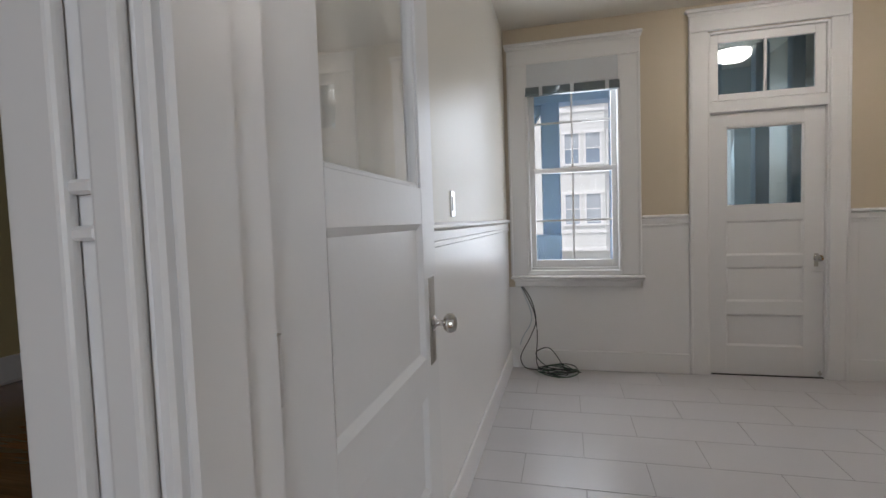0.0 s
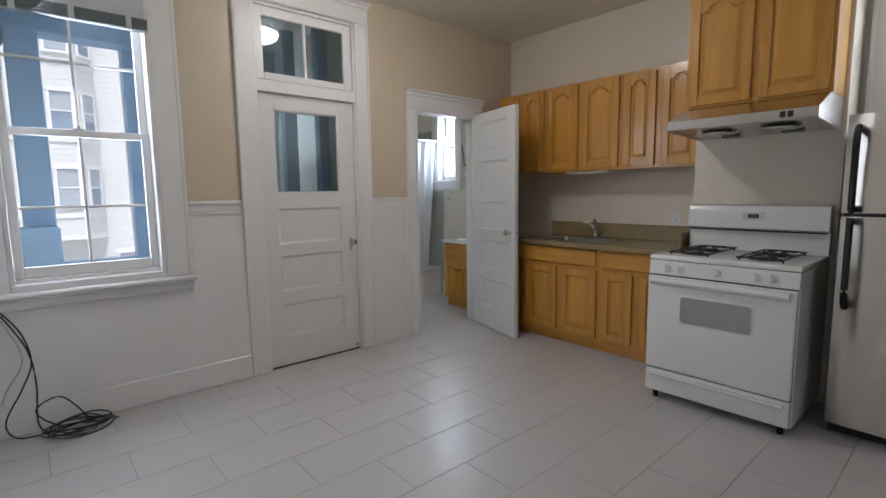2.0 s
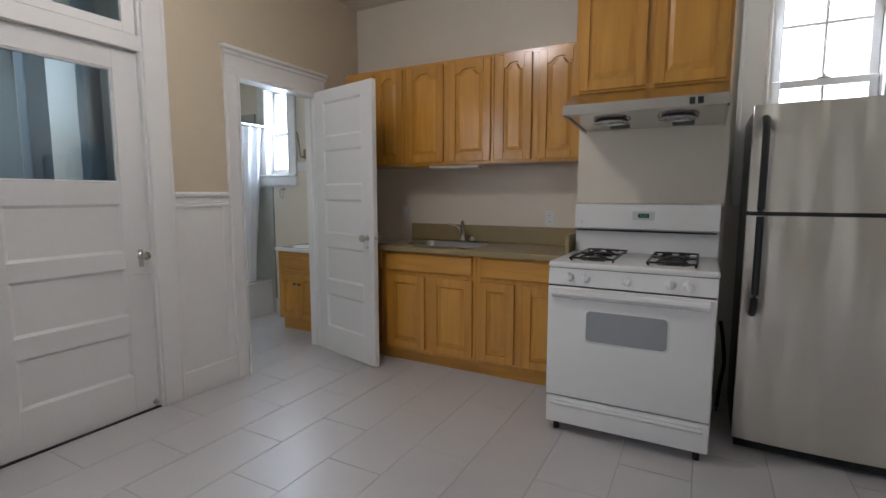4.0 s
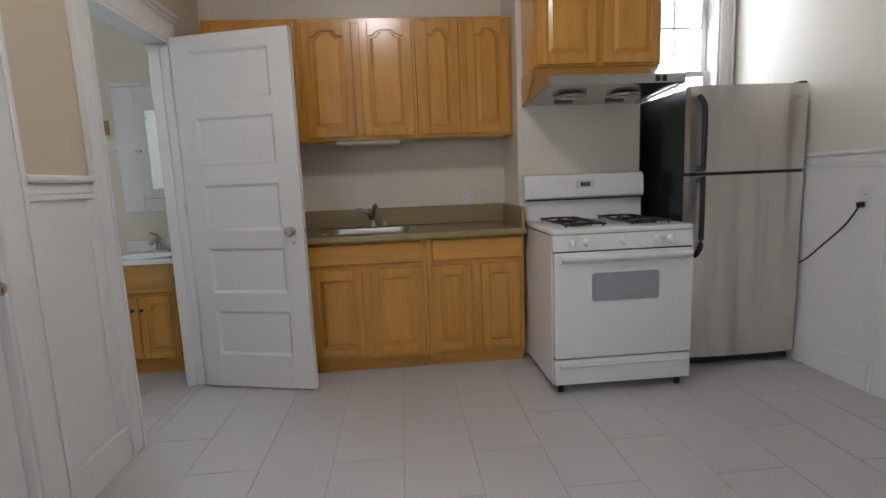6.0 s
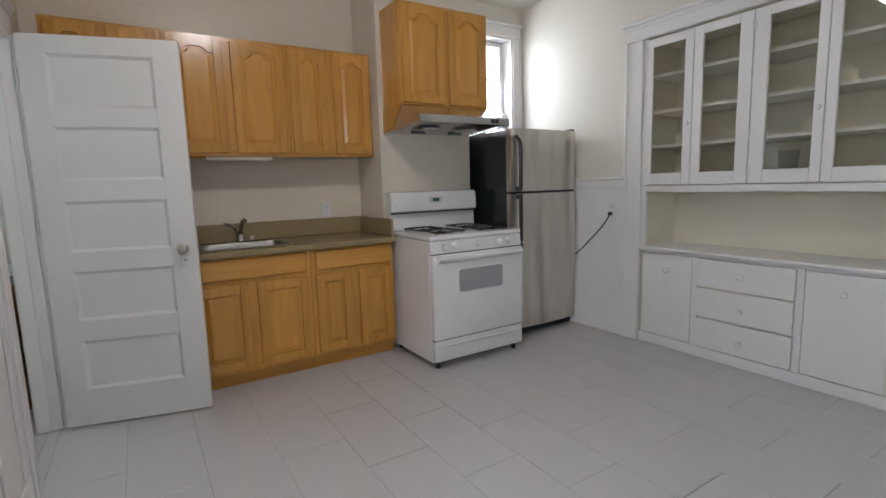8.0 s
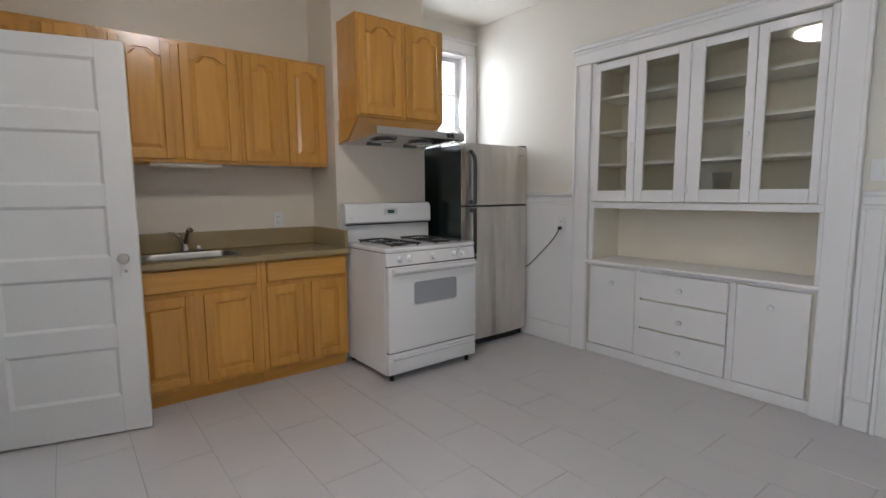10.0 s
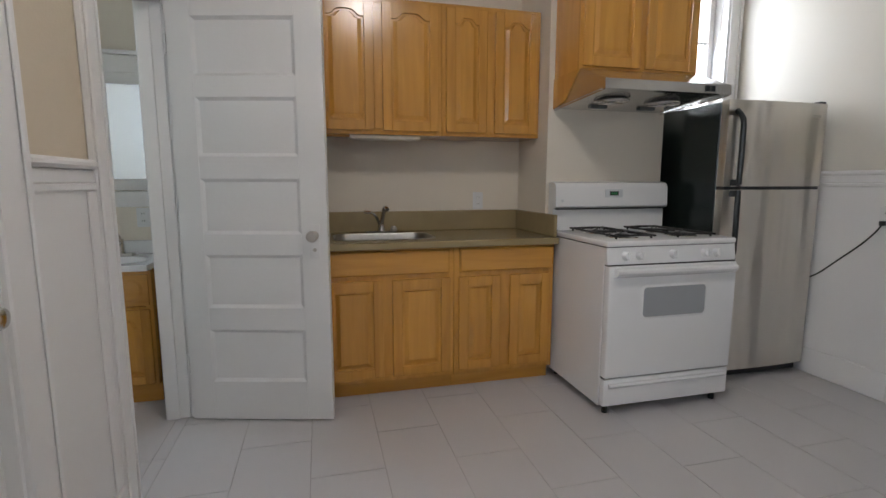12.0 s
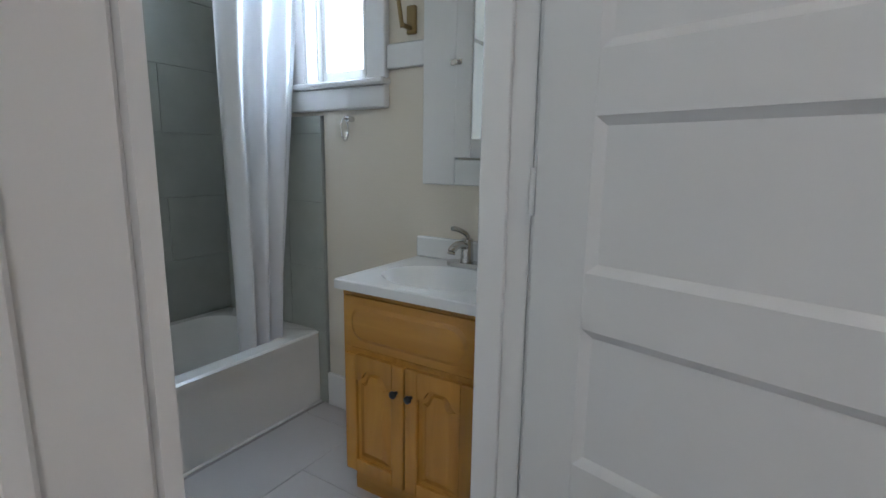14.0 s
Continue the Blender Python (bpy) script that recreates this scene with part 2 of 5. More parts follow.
BATH_TILE = material("slate_grey_wall_tile", (0.40, 0.42, 0.385), 0.35, vary=0.16, scale=7.0, bump=0.02, grain=25)
HONEY = wood("honey_maple", (0.51, 0.235, 0.036), (0.625, 0.312, 0.052), "z", 0.24, 1.0, 0.5)
HONEY_FLAT = wood("honey_maple_level_grain", (0.51, 0.235, 0.036), (0.625, 0.312, 0.052), "y", 0.24, 1.0, 0.5)
PINE_FLOOR = wood("red_brown_floorboard", (0.20, 0.075, 0.022), (0.33, 0.14, 0.045), "x", 0.22, 0.8, 0.5)
COUNTER = material("taupe_stone_laminate", (0.31, 0.24, 0.125), 0.20, vary=0.14, scale=9, bump=0.0)
STEEL = material("brushed_steel", (0.68, 0.645, 0.59), 0.29, 1.0, vary=0.03, scale=1.3, bump=0.003, grain=300, rough_vary=0.07, stretch=(1.6, 1.6, 0.14), wave=0.15)
HOOD_STEEL = material("hood_steel", (0.60, 0.59, 0.57), 0.22, 1.0, vary=0.05, scale=5, bump=0.008, grain=250)
SINK_STEEL = material("dull_sink_steel", (0.33, 0.325, 0.31), 0.34, 1.0, vary=0.08, scale=12, bump=0.01, grain=200)
CHROME = material("worn_chrome", (0.62, 0.60, 0.57), 0.16, 1.0, vary=0.08, scale=20, bump=0.0)
NICKEL = material("brushed_nickel", (0.50, 0.47, 0.43), 0.33, 1.0, vary=0.08, scale=20, bump=0.0)
ENAMEL = material("white_enamel", (0.80, 0.80, 0.80), 0.16, vary=0.01, bump=0.0, coat=0.3)
BLACK = material("black_plastic", (0.012, 0.014, 0.014), 0.32, vary=0.2, scale=30, bump=0.01)
BLACK_SIDE = material("black_fridge_side", (0.010, 0.016, 0.014), 0.22, vary=0.15, scale=30, bump=0.02, grain=400)
IRON = material("cast_iron", (0.016, 0.016, 0.016), 0.55, vary=0.2, scale=60, bump=0.03)
OVEN_GLASS = material("grey_oven_window", (0.33, 0.345, 0.36), 0.18, vary=0.02, bump=0.0)
PORCELAIN = material("white_porcelain", (0.82, 0.82, 0.81), 0.10, vary=0.01, bump=0.0, coat=0.4)
BLUE = material("slate_blue_paint", (0.40, 0.60, 0.84), 0.5, vary=0.08, scale=4, bump=0.03)
CURTAIN = material("white_shower_cloth", (0.80, 0.81, 0.84), 0.6, vary=0.02, scale=10, bump=0.02)
FACADE = material("pale_siding", (0.72, 0.73, 0.72), 0.6, vary=0.05, scale=1.5, bump=0.02)
FACADE_TRIM = material("white_facade_trim", (0.80, 0.80, 0.80), 0.5, vary=0.03)
DARK_PANE = material("dark_window_pane", (0.26, 0.32, 0.40), 0.08, vary=0.2, scale=0.8, bump=0.0)
SHADE = material("slatted_shade", (0.48, 0.52, 0.56), 0.5, vary=0.1)
CABLE = material("black_cable", (0.018, 0.02, 0.018), 0.45, vary=0.2, bump=0.0)
GREEN_CABLE = material("green_cable", (0.03, 0.085, 0.045), 0.45, vary=0.2, bump=0.0)
FAN_DARK = material("dark_hood_grey", (0.075, 0.085, 0.08), 0.45, vary=0.3, scale=30, bump=0.0)
# near-black that puts the shade of gaps into the colour; subfloor too
SHADOW = material("dark_gap_shade", (0.03, 0.03, 0.03), 0.9, bump=0.0)
BLIND = material("blind_slats", (0.17, 0.20, 0.21), 0.4, vary=0.1)
BLIND_HEAD = material("pale_blind_valance", (0.62, 0.64, 0.66), 0.4, vary=0.03)
BRASS = material("aged_brass", (0.35, 0.26, 0.13), 0.35, 1.0, vary=0.1, bump=0.0)
LINEN = material("grey_linen_wall", (0.50, 0.53, 0.53), 0.6, vary=0.06)
GLASS = clear_glass("clear_glass")
DOOR_GLASS = clear_glass("reflecting_glass", (0.72, 0.80, 0.83), 0.0, 1.7)
INSIDE = material("cream_cupboard_paint", (0.80, 0.745, 0.62), 0.4, vary=0.03, bump=0.02)
OLD_GLASS = clear_glass("hutch_glass", (0.94, 0.94, 0.90), 0.02, 1.52)
FROST = clear_glass("hazy_glass", (0.96, 0.97, 0.98), 0.15, 1.4)
MIRROR = material("mirror", (0.82, 0.85, 0.87), 0.02, 1.0, vary=0.0, bump=0.0, rough_vary=0.0)
LAMP_GLOW = glow("lamp_diffuser", (1.0, 0.96, 0.90), 42.0)
CLOCK_GLOW = glow("green_clock_digits", (0.05, 0.30, 0.10), 0.05)

# ---- structure ----
XW, XE, XN, YS, YN, H = -0.03, 4.265, 4.13, 1.151, 4.88, 2.87


def pierced(mb, a0, a1, b0, b1, z0, z1, holes, along="x"):
    """A wall along an axis from a0 to a1, b0 to b1 thick, with holes (a, a, z, z)."""
    def put(p0, p1, q0, q1):
        if p1 - p0 > 1e-4 and q1 - q0 > 1e-4:
            if along == "x":
                mb.box(p0, p1, b0, b1, q0, q1)
            else:
                mb.box(b0, b1, p0, p1, q0, q1)
    at = a0
    for h0, h1, low, high in sorted(holes):
        put(at, h0, z0, z1)
        put(h0, h1, z0, low)
        put(h0, h1, high, z1)
        at = h1
    put(at, a1, z0, z1)
    return mb


def structure(name, mb, mat, label, category="wall", smooth=False):
    return part(name, mb, mat, None, label, smooth, "structure", category)


structure("wall_north", pierced(MB(), XW, 4.34, YN, 4.96, 0, H, [(0.15, 0.90, 0.84, 2.56), (1.54, 2.345, 0, 2.66), (2.95, 3.70, 0, 2.05)]), CREAM, "cream painted plaster wall above white wainscot")
structure("wall_west", MB().box(-0.07, XW, 1.16, 4.96, 0, H), GLOSS_CREAM, "pale glossy painted wall")
structure("wall_south", pierced(MB(), 0.118, 4.34, 1.05, YS, 0, H, [(0.118, 0.88, 0, 2.05), (1.25, 2.765, 0.0, 2.26)]), GLOSS_CREAM, "pale glossy painted wall with built-in hutch")
structure("wall_corner", MB().prism([(-0.018, 1.05), (0.118, 1.05), (0.118, YS), (XW, YS), (XW, 1.1595), (-0.068, 1.1595)], 0, H), GLOSS_CREAM, "painted stub of wall beside the doorway")
structure("wall_niche", pierced(MB(), YS, 1.985, XN, 4.34, 0, H, [(1.27, 1.80, 1.30, 2.60)], "y"), GLOSS_CREAM, "pale painted niche wall behind the refrigerator")
structure("wall_chimney", MB().box(3.83, 4.34, 1.985, 2.805, 0, H), ALCOVE, "pale plaster chimney breast behind the stove")
structure("wall_alcove", MB().box(XE, 4.34, 2.805, YN, 0, H), ALCOVE, "pale plaster alcove wall behind the sink")
structure("ceiling", MB().box(-4.5, 4.5, -3.2, 7.0, H, H + 0.12), CEILING, "plain off-white painted ceiling", "ceiling")
structure("wall_bath_east", pierced(MB(), 4.96, 6.92, 4.34, 4.46, 0, H, [(5.81, 6.15, 1.465, 2.345)], "y"), ALCOVE, "cream bathroom wall with a small window")
structure("wall_bath_north", MB().box(2.5, 4.34, 6.80, 6.92, 0, H), ALCOVE, "bathroom end wall behind the tub")
structure("wall_bath_west", MB().box(2.5, 2.6, 4.96, 6.80, 0, H), ALCOVE, "bathroom side wall")
structure("wall_porch_west", MB().box(1.16, 1.26, 4.96, 6.9, 0, H), LINEN, "dim grey porch side wall")
structure("wall_porch_north", pierced(MB(), 1.26, 2.5, 6.80, 6.92, 0, H, [(1.45, 2.3, 0.9, 2.6)]), LINEN, "dim grey porch end wall with an opening")
structure("wall_living_west", MB().box(-4.42, -4.30, -3.0, 6.0, 0, H), OLIVE, "ochre painted living room wall")
structure("wall_living_north", MB().box(-4.30, -0.07, 6.0, 6.12, 0, H), OLIVE, "ochre painted living room end wall")
structure("wall_living_south", pierced(MB(), -4.30, 4.34, -3.12, -3.0, 0, H, [(1.1, 2.7, 0.7, 2.4)]), OLIVE, "ochre wall with a tall window")
structure("wall_living_east", MB().box(4.22, 4.34, -3.0, 1.05, 0, H), OLIVE, "ochre painted end wall")
structure("wall_inner", MB().box(-0.082, -0.0705, 1.17, 6.0, 0, H), OLIVE, "ochre paint on the far side of the kitchen wall")


def molding(name, mb, label, mat=WHITE, category="trim"):
    return structure(name, mb, mat, label, category)


# frieze and baseboards of the living room
molding("trim_living_frieze", MB().box(-4.30, -4.25, -3.0, 6.0, 2.70, 2.86, 0.01), "white painted frieze board under the ceiling")
molding("baseboard_living", MB().box(-4.30, -4.275, -3.0, 6.0, 0, 0.24, 0.008).box(-4.30, -4.265, -3.0, 6.0, 0.0, 0.03, 0.008), "tall white baseboard", category="baseboard")
molding("baseboard_living_south", MB().box(-4.25, 4.2, -3.0, -2.975, 0, 0.24, 0.008), "tall white baseboard", category="baseboard")


# wainscot: boards with a cap, by wall
def wainscot(name, a0, a1, face, along, out, top=1.205, cap=True, base=True, stiles=(1, 1)):
    """out: +1 or -1, the side on which the room lies. A flat board with stiles, rail, cap and baseboard on it."""
    def piece(nm, p0, p1, d0, d1, z0, z1, bev=0.004, board=None):
        mb = MB()
        lo, hi = sorted((face + out * d0, face + out * d1))
        if along == "x":
            mb.box(p0, p1, lo, hi, z0, z1, bev)
        else:
            mb.box(lo, hi, p0, p1, z0, z1, bev)
        if board is None:
            return molding(nm, mb, "white painted wainscot panel with moulded cap rail", category="wainscot")
        return part(nm, mb, WHITE, board)
    t = piece(name, a0, a1, 0.0, 0.010, 0, top, 0)
    if base:
        piece("skirting", a0, a1, 0.010, 0.026, 0, 0.165, 0.006, t)
    w = min(0.06, (a1 - a0) / 5)
    if stiles[0]:
        piece("stile", a0, a0 + w, 0.010, 0.018, 0.166, top - 0.023, 0.003, t)
    if stiles[1]:
        piece("stile", a1 - w, a1, 0.010, 0.018, 0.166, top - 0.023, 0.003, t)
    if cap:
        piece("bead", a0, a1, 0.010, 0.020, top - 0.020, top + 0.002, 0.004, t)
        piece("frieze", a0, a1, 0.0, 0.016, top + 0.0022, top + 0.045, 0.004, t)
        piece("cap_rail", a0, a1, 0.0, 0.032, top + 0.0452, top + 0.075, 0.010, t)
    return t


wainscot("wainscot_north_a", XW, 1.402, YN, "x", -1, top=0.70, cap=False, stiles=(0, 0))
wainscot("wainscot_north_b", 1.052, 1.401, YN - 0.001, "x", -1, base=False, stiles=(0, 0))
wainscot("wainscot_north_c", 2.47, 2.855, YN, "x", -1)
wainscot("wainscot_west", 1.162, 4.85, XW, "y", 1, stiles=(0, 0))
wainscot("wainscot_south_a", 2.915, 4.125, YS, "x", 1)
wainscot("wainscot_south_b", 0.985, 1.095, YS, "x", 1)
wainscot("wainscot_north_d", 3.80, 4.26, YN, "x", -1)


def casing(name, x0, x1, z0, z1, width, face, out, head=0.16, ears=0.03, legs=True, label="white painted door casing", cap=True, lower=0.0, right=None):
    """Legs and a head board round an opening in a wall along x."""
    mb = MB()
    right = width if right is None else right

    def put(p0, p1, d0, d1, q0, q1, bev=0.005):
        lo, hi = sorted((face + out * d0, face + out * d1))
        mb.box(p0, p1, lo, hi, q0, q1, bev)
    if legs:
        for a, b in ((x0 - width, x0), (x1, x1 + right)):
            put(a, b, 0.0, 0.024, lower, z1)
            put(a if b == x0 else b - 0.022, a + 0.022 if b == x0 else b, 0.0241, 0.034, lower, z1, 0.004)
    put(x0 - width, x1 + right, 0.0, 0.028, z1 + 0.0005, z1 + head)
    if cap:
        put(x0 - width - ears, x1 + right + ears, 0.0, 0.052, z1 + head + 0.0005, z1 + head + 0.028, 0.008)
        put(x0 - width - 0.012, x1 + right + 0.012, 0.0281, 0.040, z1 + head - 0.028, z1 + head, 0.005)
    return molding(name, mb, label)


casing("trim_window_north", 0.15, 0.90, 0.84, 2.56, 0.15, YN, -1, 0.15, 0.02, lower=0.80, label="white painted window casing")
casing("trim_porch_door", 1.54, 2.345, 0.0, 2.66, 0.138, YN, -1, 0.145, 0.03, right=0.125)
casing("trim_bath_door", 2.95, 3.70, 0.0, 2.05, 0.095, YN, -1, 0.145, 0.02)
casing("trim_entry_door", 0.118, 0.88, 0.0, 2.05, 0.09, YS, 1, 0.15, 0.0, right=0.10)
molding("trim_entry_door_hall", MB().box(-0.017, 0.117, 1.040, 1.0495, 0, 2.05, 0.003).box(0.881, 1.0, 1.028, 1.0495, 0, 2.05, 0.004).box(-0.017, 1.0, 1.03, 1.0495, 2.051, 2.20, 0.004), "white painted door casing on the hall side")
casing("trim_hutch", 1.25, 2.765, 0.0, 2.26, 0.145, YS, 1, 0.11, 0.02, label="white painted casing round the hutch")
# the bathroom's side of its doorway, and jambs
molding("jamb_bath_door", MB().box(2.951, 2.966, 4.852, 4.968, 0, 2.032).box(3.684, 3.699, 4.852, 4.968, 0, 2.032).box(2.951, 3.699, 4.852, 4.968, 2.033, 2.049).box(3.684, 3.699, 4.815, 4.8518, 0, 2.05, 0.003)
        .box(2.9665, 2.978, 4.90, 4.962, 0, 2.03, 0.003).box(3.672, 3.6835, 4.90, 4.962, 0, 2.03, 0.003), "white painted door jamb with stop")
molding("jamb_entry_door", MB().box(0.119, 0.136, 1.036, 1.196, 0, 2.03, 0.004).box(0.862, 0.879, 1.036, 1.180, 0, 2.03).box(0.119, 0.879, 1.036, 1.180, 2.031, 2.049)
        .box(0.1365, 0.148, 1.045, 1.125, 0, 2.03, 0.004).box(0.850, 0.8615, 1.04, 1.10, 0, 2.03, 0.003), "white painted door jamb with stop")
molding("trim_hall_corner", MB().box(-0.017, 0.049, 1.022, 1.0395, 0.0, 2.05, 0.007, 3).box(0.077, 0.1172, 1.022, 1.0395, 0.0, 2.05, 0.007, 3).box(0.0492, 0.0768, 1.026, 1.0395, 1.275, 1.288, 0.003).box(0.0492, 0.0768, 1.026, 1.0395, 1.315, 1.328, 0.003), "white painted corner casing with a groove")
strike = part("strike_plate", MB().box(0.859, 0.8617, 1.092, 1.13, 0.90, 0.97, 0.0008), NICKEL, None, "nickel strike plate on the door jamb", False, "", "hardware")


# ---- windows ----
def sash_window(name, m, w, h, meet, frame, cols, rows_up, rows_low, pane_mat=GLASS, label="white double-hung sash window", lock=True):
    """Local: u across from 0, v up from 0, w towards the room."""
    t = tagged(new(name), label, "window", "", "structure")
    ORIGIN[t.name] = Vector((0, 0, 0))
    mb = MB(m)
    mb.box(0.0, 0.02, 0, h, -0.10, 0.0).box(w - 0.02, w, 0, h, -0.10, 0.0).box(0.02, w - 0.02, h - 0.02, h, -0.10, 0.0).box(0.02, w - 0.02, 0, 0.02, -0.10, 0.0)
    part("window_frame", mb, WHITE, t)

    def sash(v0, v1, w0, rows, nm, bottom):
        mb = MB(m)
        a, b, f = 0.022, w - 0.022, frame
        mb.box(a, a + f, v0, v1, w0 - 0.03, w0, 0.003).box(b - f, b, v0, v1, w0 - 0.03, w0, 0.003)
        mb.box(a + f, b - f, v0, v0 + bottom, w0 - 0.03, w0, 0.003).box(a + f, b - f, v1 - f, v1, w0 - 0.03, w0, 0.003)
        s = part(nm, mb, WHITE, t)
        bars = MB(m)
        g0, g1, q0, q1 = a + f, b - f, v0 + bottom, v1 - f
        n = 0
        for k in range(1, cols):
            u = g0 + (g1 - g0) * k / cols
            bars.box(u - 0.008, u + 0.008, q0, q1, w0 - 0.026, w0 - 0.006, 0.003)
            n += 1
        for q in rows:
            bars.box(g0, g1, q - 0.008, q + 0.008, w0 - 0.0255, w0 - 0.0065, 0.003)
            n += 1
        if n:
            part("muntin", bars, WHITE, s)
        p = part("pane", MB(m).box(g0 - 0.004, g1 + 0.004, q0 - 0.004, q1 + 0.004, w0 - 0.018, w0 - 0.014), pane_mat, s)
        p.visible_shadow = False
        return s
    up = sash(meet - 0.02, h - 0.022, -0.055, rows_up, "upper_sash", frame)
    lo = sash(0.022, meet + 0.02, -0.022, rows_low, "lower_sash", frame + 0.02)
    if lock:
        part("sash_lock", MB(m).box(w / 2 - 0.03, w / 2 + 0.03, meet + 0.02, meet + 0.03, -0.05, -0.02, 0.003).cyl((w / 2, meet + 0.03, -0.03), (w / 2, meet + 0.045, -0.03), 0.012), NICKEL, t, "small nickel sash lock")
    return t


NORTH = ((1, 0, 0), (0, 0, 1))
EAST = ((0, -1, 0), (0, 0, 1))
SOUTH = ((-1, 0, 0), (0, 0, 1))
win = sash_window("window_1", axes((0.15, 4.925, 0.84), *NORTH), 0.75, 1.72, 0.845, 0.042, 2, [1.25], [0.42])
sash_window("window_2", axes((XN + 0.03, 1.80, 1.30), *EAST), 0.53, 1.30, 0.60, 0.042, 2, [0.93], [0.30], label="white sash window above the refrigerator")
sash_window("window_3", axes((4.37, 6.15, 1.455), *EAST), 0.34, 0.89, 0.42, 0.026, 1, [], [], FROST, "small white bathroom sash window", False)
sash_window("window_4", axes((1.1, -3.04, 0.7), (1, 0, 0), (0, 0, 1)), 1.6, 1.7, 0.85, 0.05, 2, [], [], label="tall living room sash window")
molding("sill_window_north", MB().box(0.0, 1.07, 4.805, 4.879, 0.772, 0.800, 0.008).box(0.03, 1.045, 4.845, 4.869, 0.705, 0.771, 0.005).box(0.02, 1.055, 4.83, 4.845, 0.752, 0.771, 0.006), "white window stool and apron", category="sill")
# casing of the niche window and of the bathroom window
molding("trim_window_niche", MB().box(4.098, XN, 1.165, 1.27, 1.2, 2.60, 0.006).box(4.098, XN, 1.80, 1.95, 1.2, 2.60, 0.006).box(4.096, XN, 1.165, 1.95, 2.601, 2.70, 0.006)
        .box(4.085, 4.098, 1.165, 1.19, 1.2, 2.60, 0.004).box(4.085, 4.098, 1.925, 1.95, 1.2, 2.60, 0.004).box(4.088, 4.098, 1.25, 1.27, 1.2, 2.60, 0.004).box(4.088, 4.098, 1.80, 1.82, 1.2, 2.60, 0.004).box(4.080, XN, 1.155, 1.96, 2.70, 2.725, 0.006), "white window casing above the refrigerator")
molding("trim_window_bath", MB().box(4.31, 4.34, 5.715, 5.81, 1.465, 2.345, 0.005).box(4.31, 4.34, 6.15, 6.24, 1.465, 2.345, 0.005).box(4.308, 4.34, 5.715, 6.24, 2.346, 2.44, 0.005)
        .box(4.308, 4.34, 5.715, 6.25, 1.352, 1.440, 0.005).box(4.285, 4.36, 5.71, 6.255, 1.441, 1.4645, 0.006), "white bathroom window casing and sill")
molding("trim_bath_rail", MB().box(4.318, 4.34, 5.53, 5.714, 1.495, 1.585, 0.004).box(4.318, 4.34, 6.241, 6.30, 1.495, 1.585, 0.004), "white picture rail on the bathroom wall")

# raised blind under its valance
blind = thing("window_blind", (0.52, 4.86, 2.28), "raised slatted blind with pale valance in the window", "blind", move=(0, 0, 0.036))
part("valance", MB().box(0.165, 0.885, 4.852, 4.884, 2.335, 2.525, 0.004), BLIND_HEAD, blind, "pale fabric valance")
for k in range(7):
    part("slat", MB().box(0.125 + 0.03, 0.895, 4.836 + 0.002 * (k % 2), 4.884, 2.283 + 0.007 * k, 2.288 + 0.007 * k), BLIND, blind)
part("bottom_rail", MB().box(0.15, 0.897, 4.834, 4.884, 2.262, 2.281, 0.004), BLIND, blind)
for x in (0.28, 0.53, 0.80):
    part("ladder_clip", MB().box(x - 0.014, x + 0.014, 4.829, 4.8335, 2.258, 2.335, 0.002), BLIND_HEAD, blind)


# ---- doors ----
def panel_door(name, m, w, h, panels, glass=None, thick=0.038, label="", depth=0.011, slope=0.016, glass_mat=DOOR_GLASS):
    """Local: u across from the hinge side, v up, w out of the near face; both faces sunk alike."""
    t = tagged(new(name), label, "door", "", "structure")
    t.matrix_world = m
    ORIGIN[t.name] = Vector((0, 0, 0))
    holes = sorted(panels + ([glass] if glass else []), key=lambda p: p[2])
    u0, u1 = holes[0][0], holes[0][1]
    part("stile", MB().box(0, u0, 0, h, -thick, 0, 0.002), WHITE_DOOR, t)
    part("stile", MB().box(u1, w, 0, h, -thick, 0, 0.002), WHITE_DOOR, t)
    at = 0.0
    for p in holes + [(u0, u1, h, h)]:
        if p[2] - at > 1e-3:
            part("rail", MB().box(u0, u1, at, p[2], -thick, -0.0002), WHITE_DOOR, t)
        at = p[3]
    for p in panels:
        mb = MB()
        mb.recess(u0, u1, p[2], p[3], -0.0005, depth, slope)
        part("panel", mb, WHITE_DOOR, t)
        mb2 = MB(Matrix.Translation((0, 0, -thick)) @ Matrix.Rotation(math.pi, 4, 'Y') @ Matrix.Translation((-(u0 + u1), 0, 0)))
        mb2.recess(u0, u1, p[2], p[3], -0.0005, depth, slope)
        part("panel", mb2, WHITE_DOOR, t)
    if glass:
        mb = MB()
        b = 0.012
        for a0, a1, c0, c1 in ((u0, u0 + b, glass[2], glass[3]), (u1 - b, u1, glass[2], glass[3]), (u0 + b, u1 - b, glass[2], glass[2] + b), (u0 + b, u1 - b, glass[3] - b, glass[3])):
            mb.box(a0, a1, c0, c1, -thick + 0.006, -0.006, 0.003)
        g = part("glazing_bead", mb, WHITE_DOOR, t)
        p = part("pane", MB().box(u0 + 0.004, u1 - 0.004, glass[2] + 0.004, glass[3] - 0.004, -thick / 2 - 0.002, -thick / 2 + 0.002), glass_mat, t)
        p.visible_shadow = False
    return t


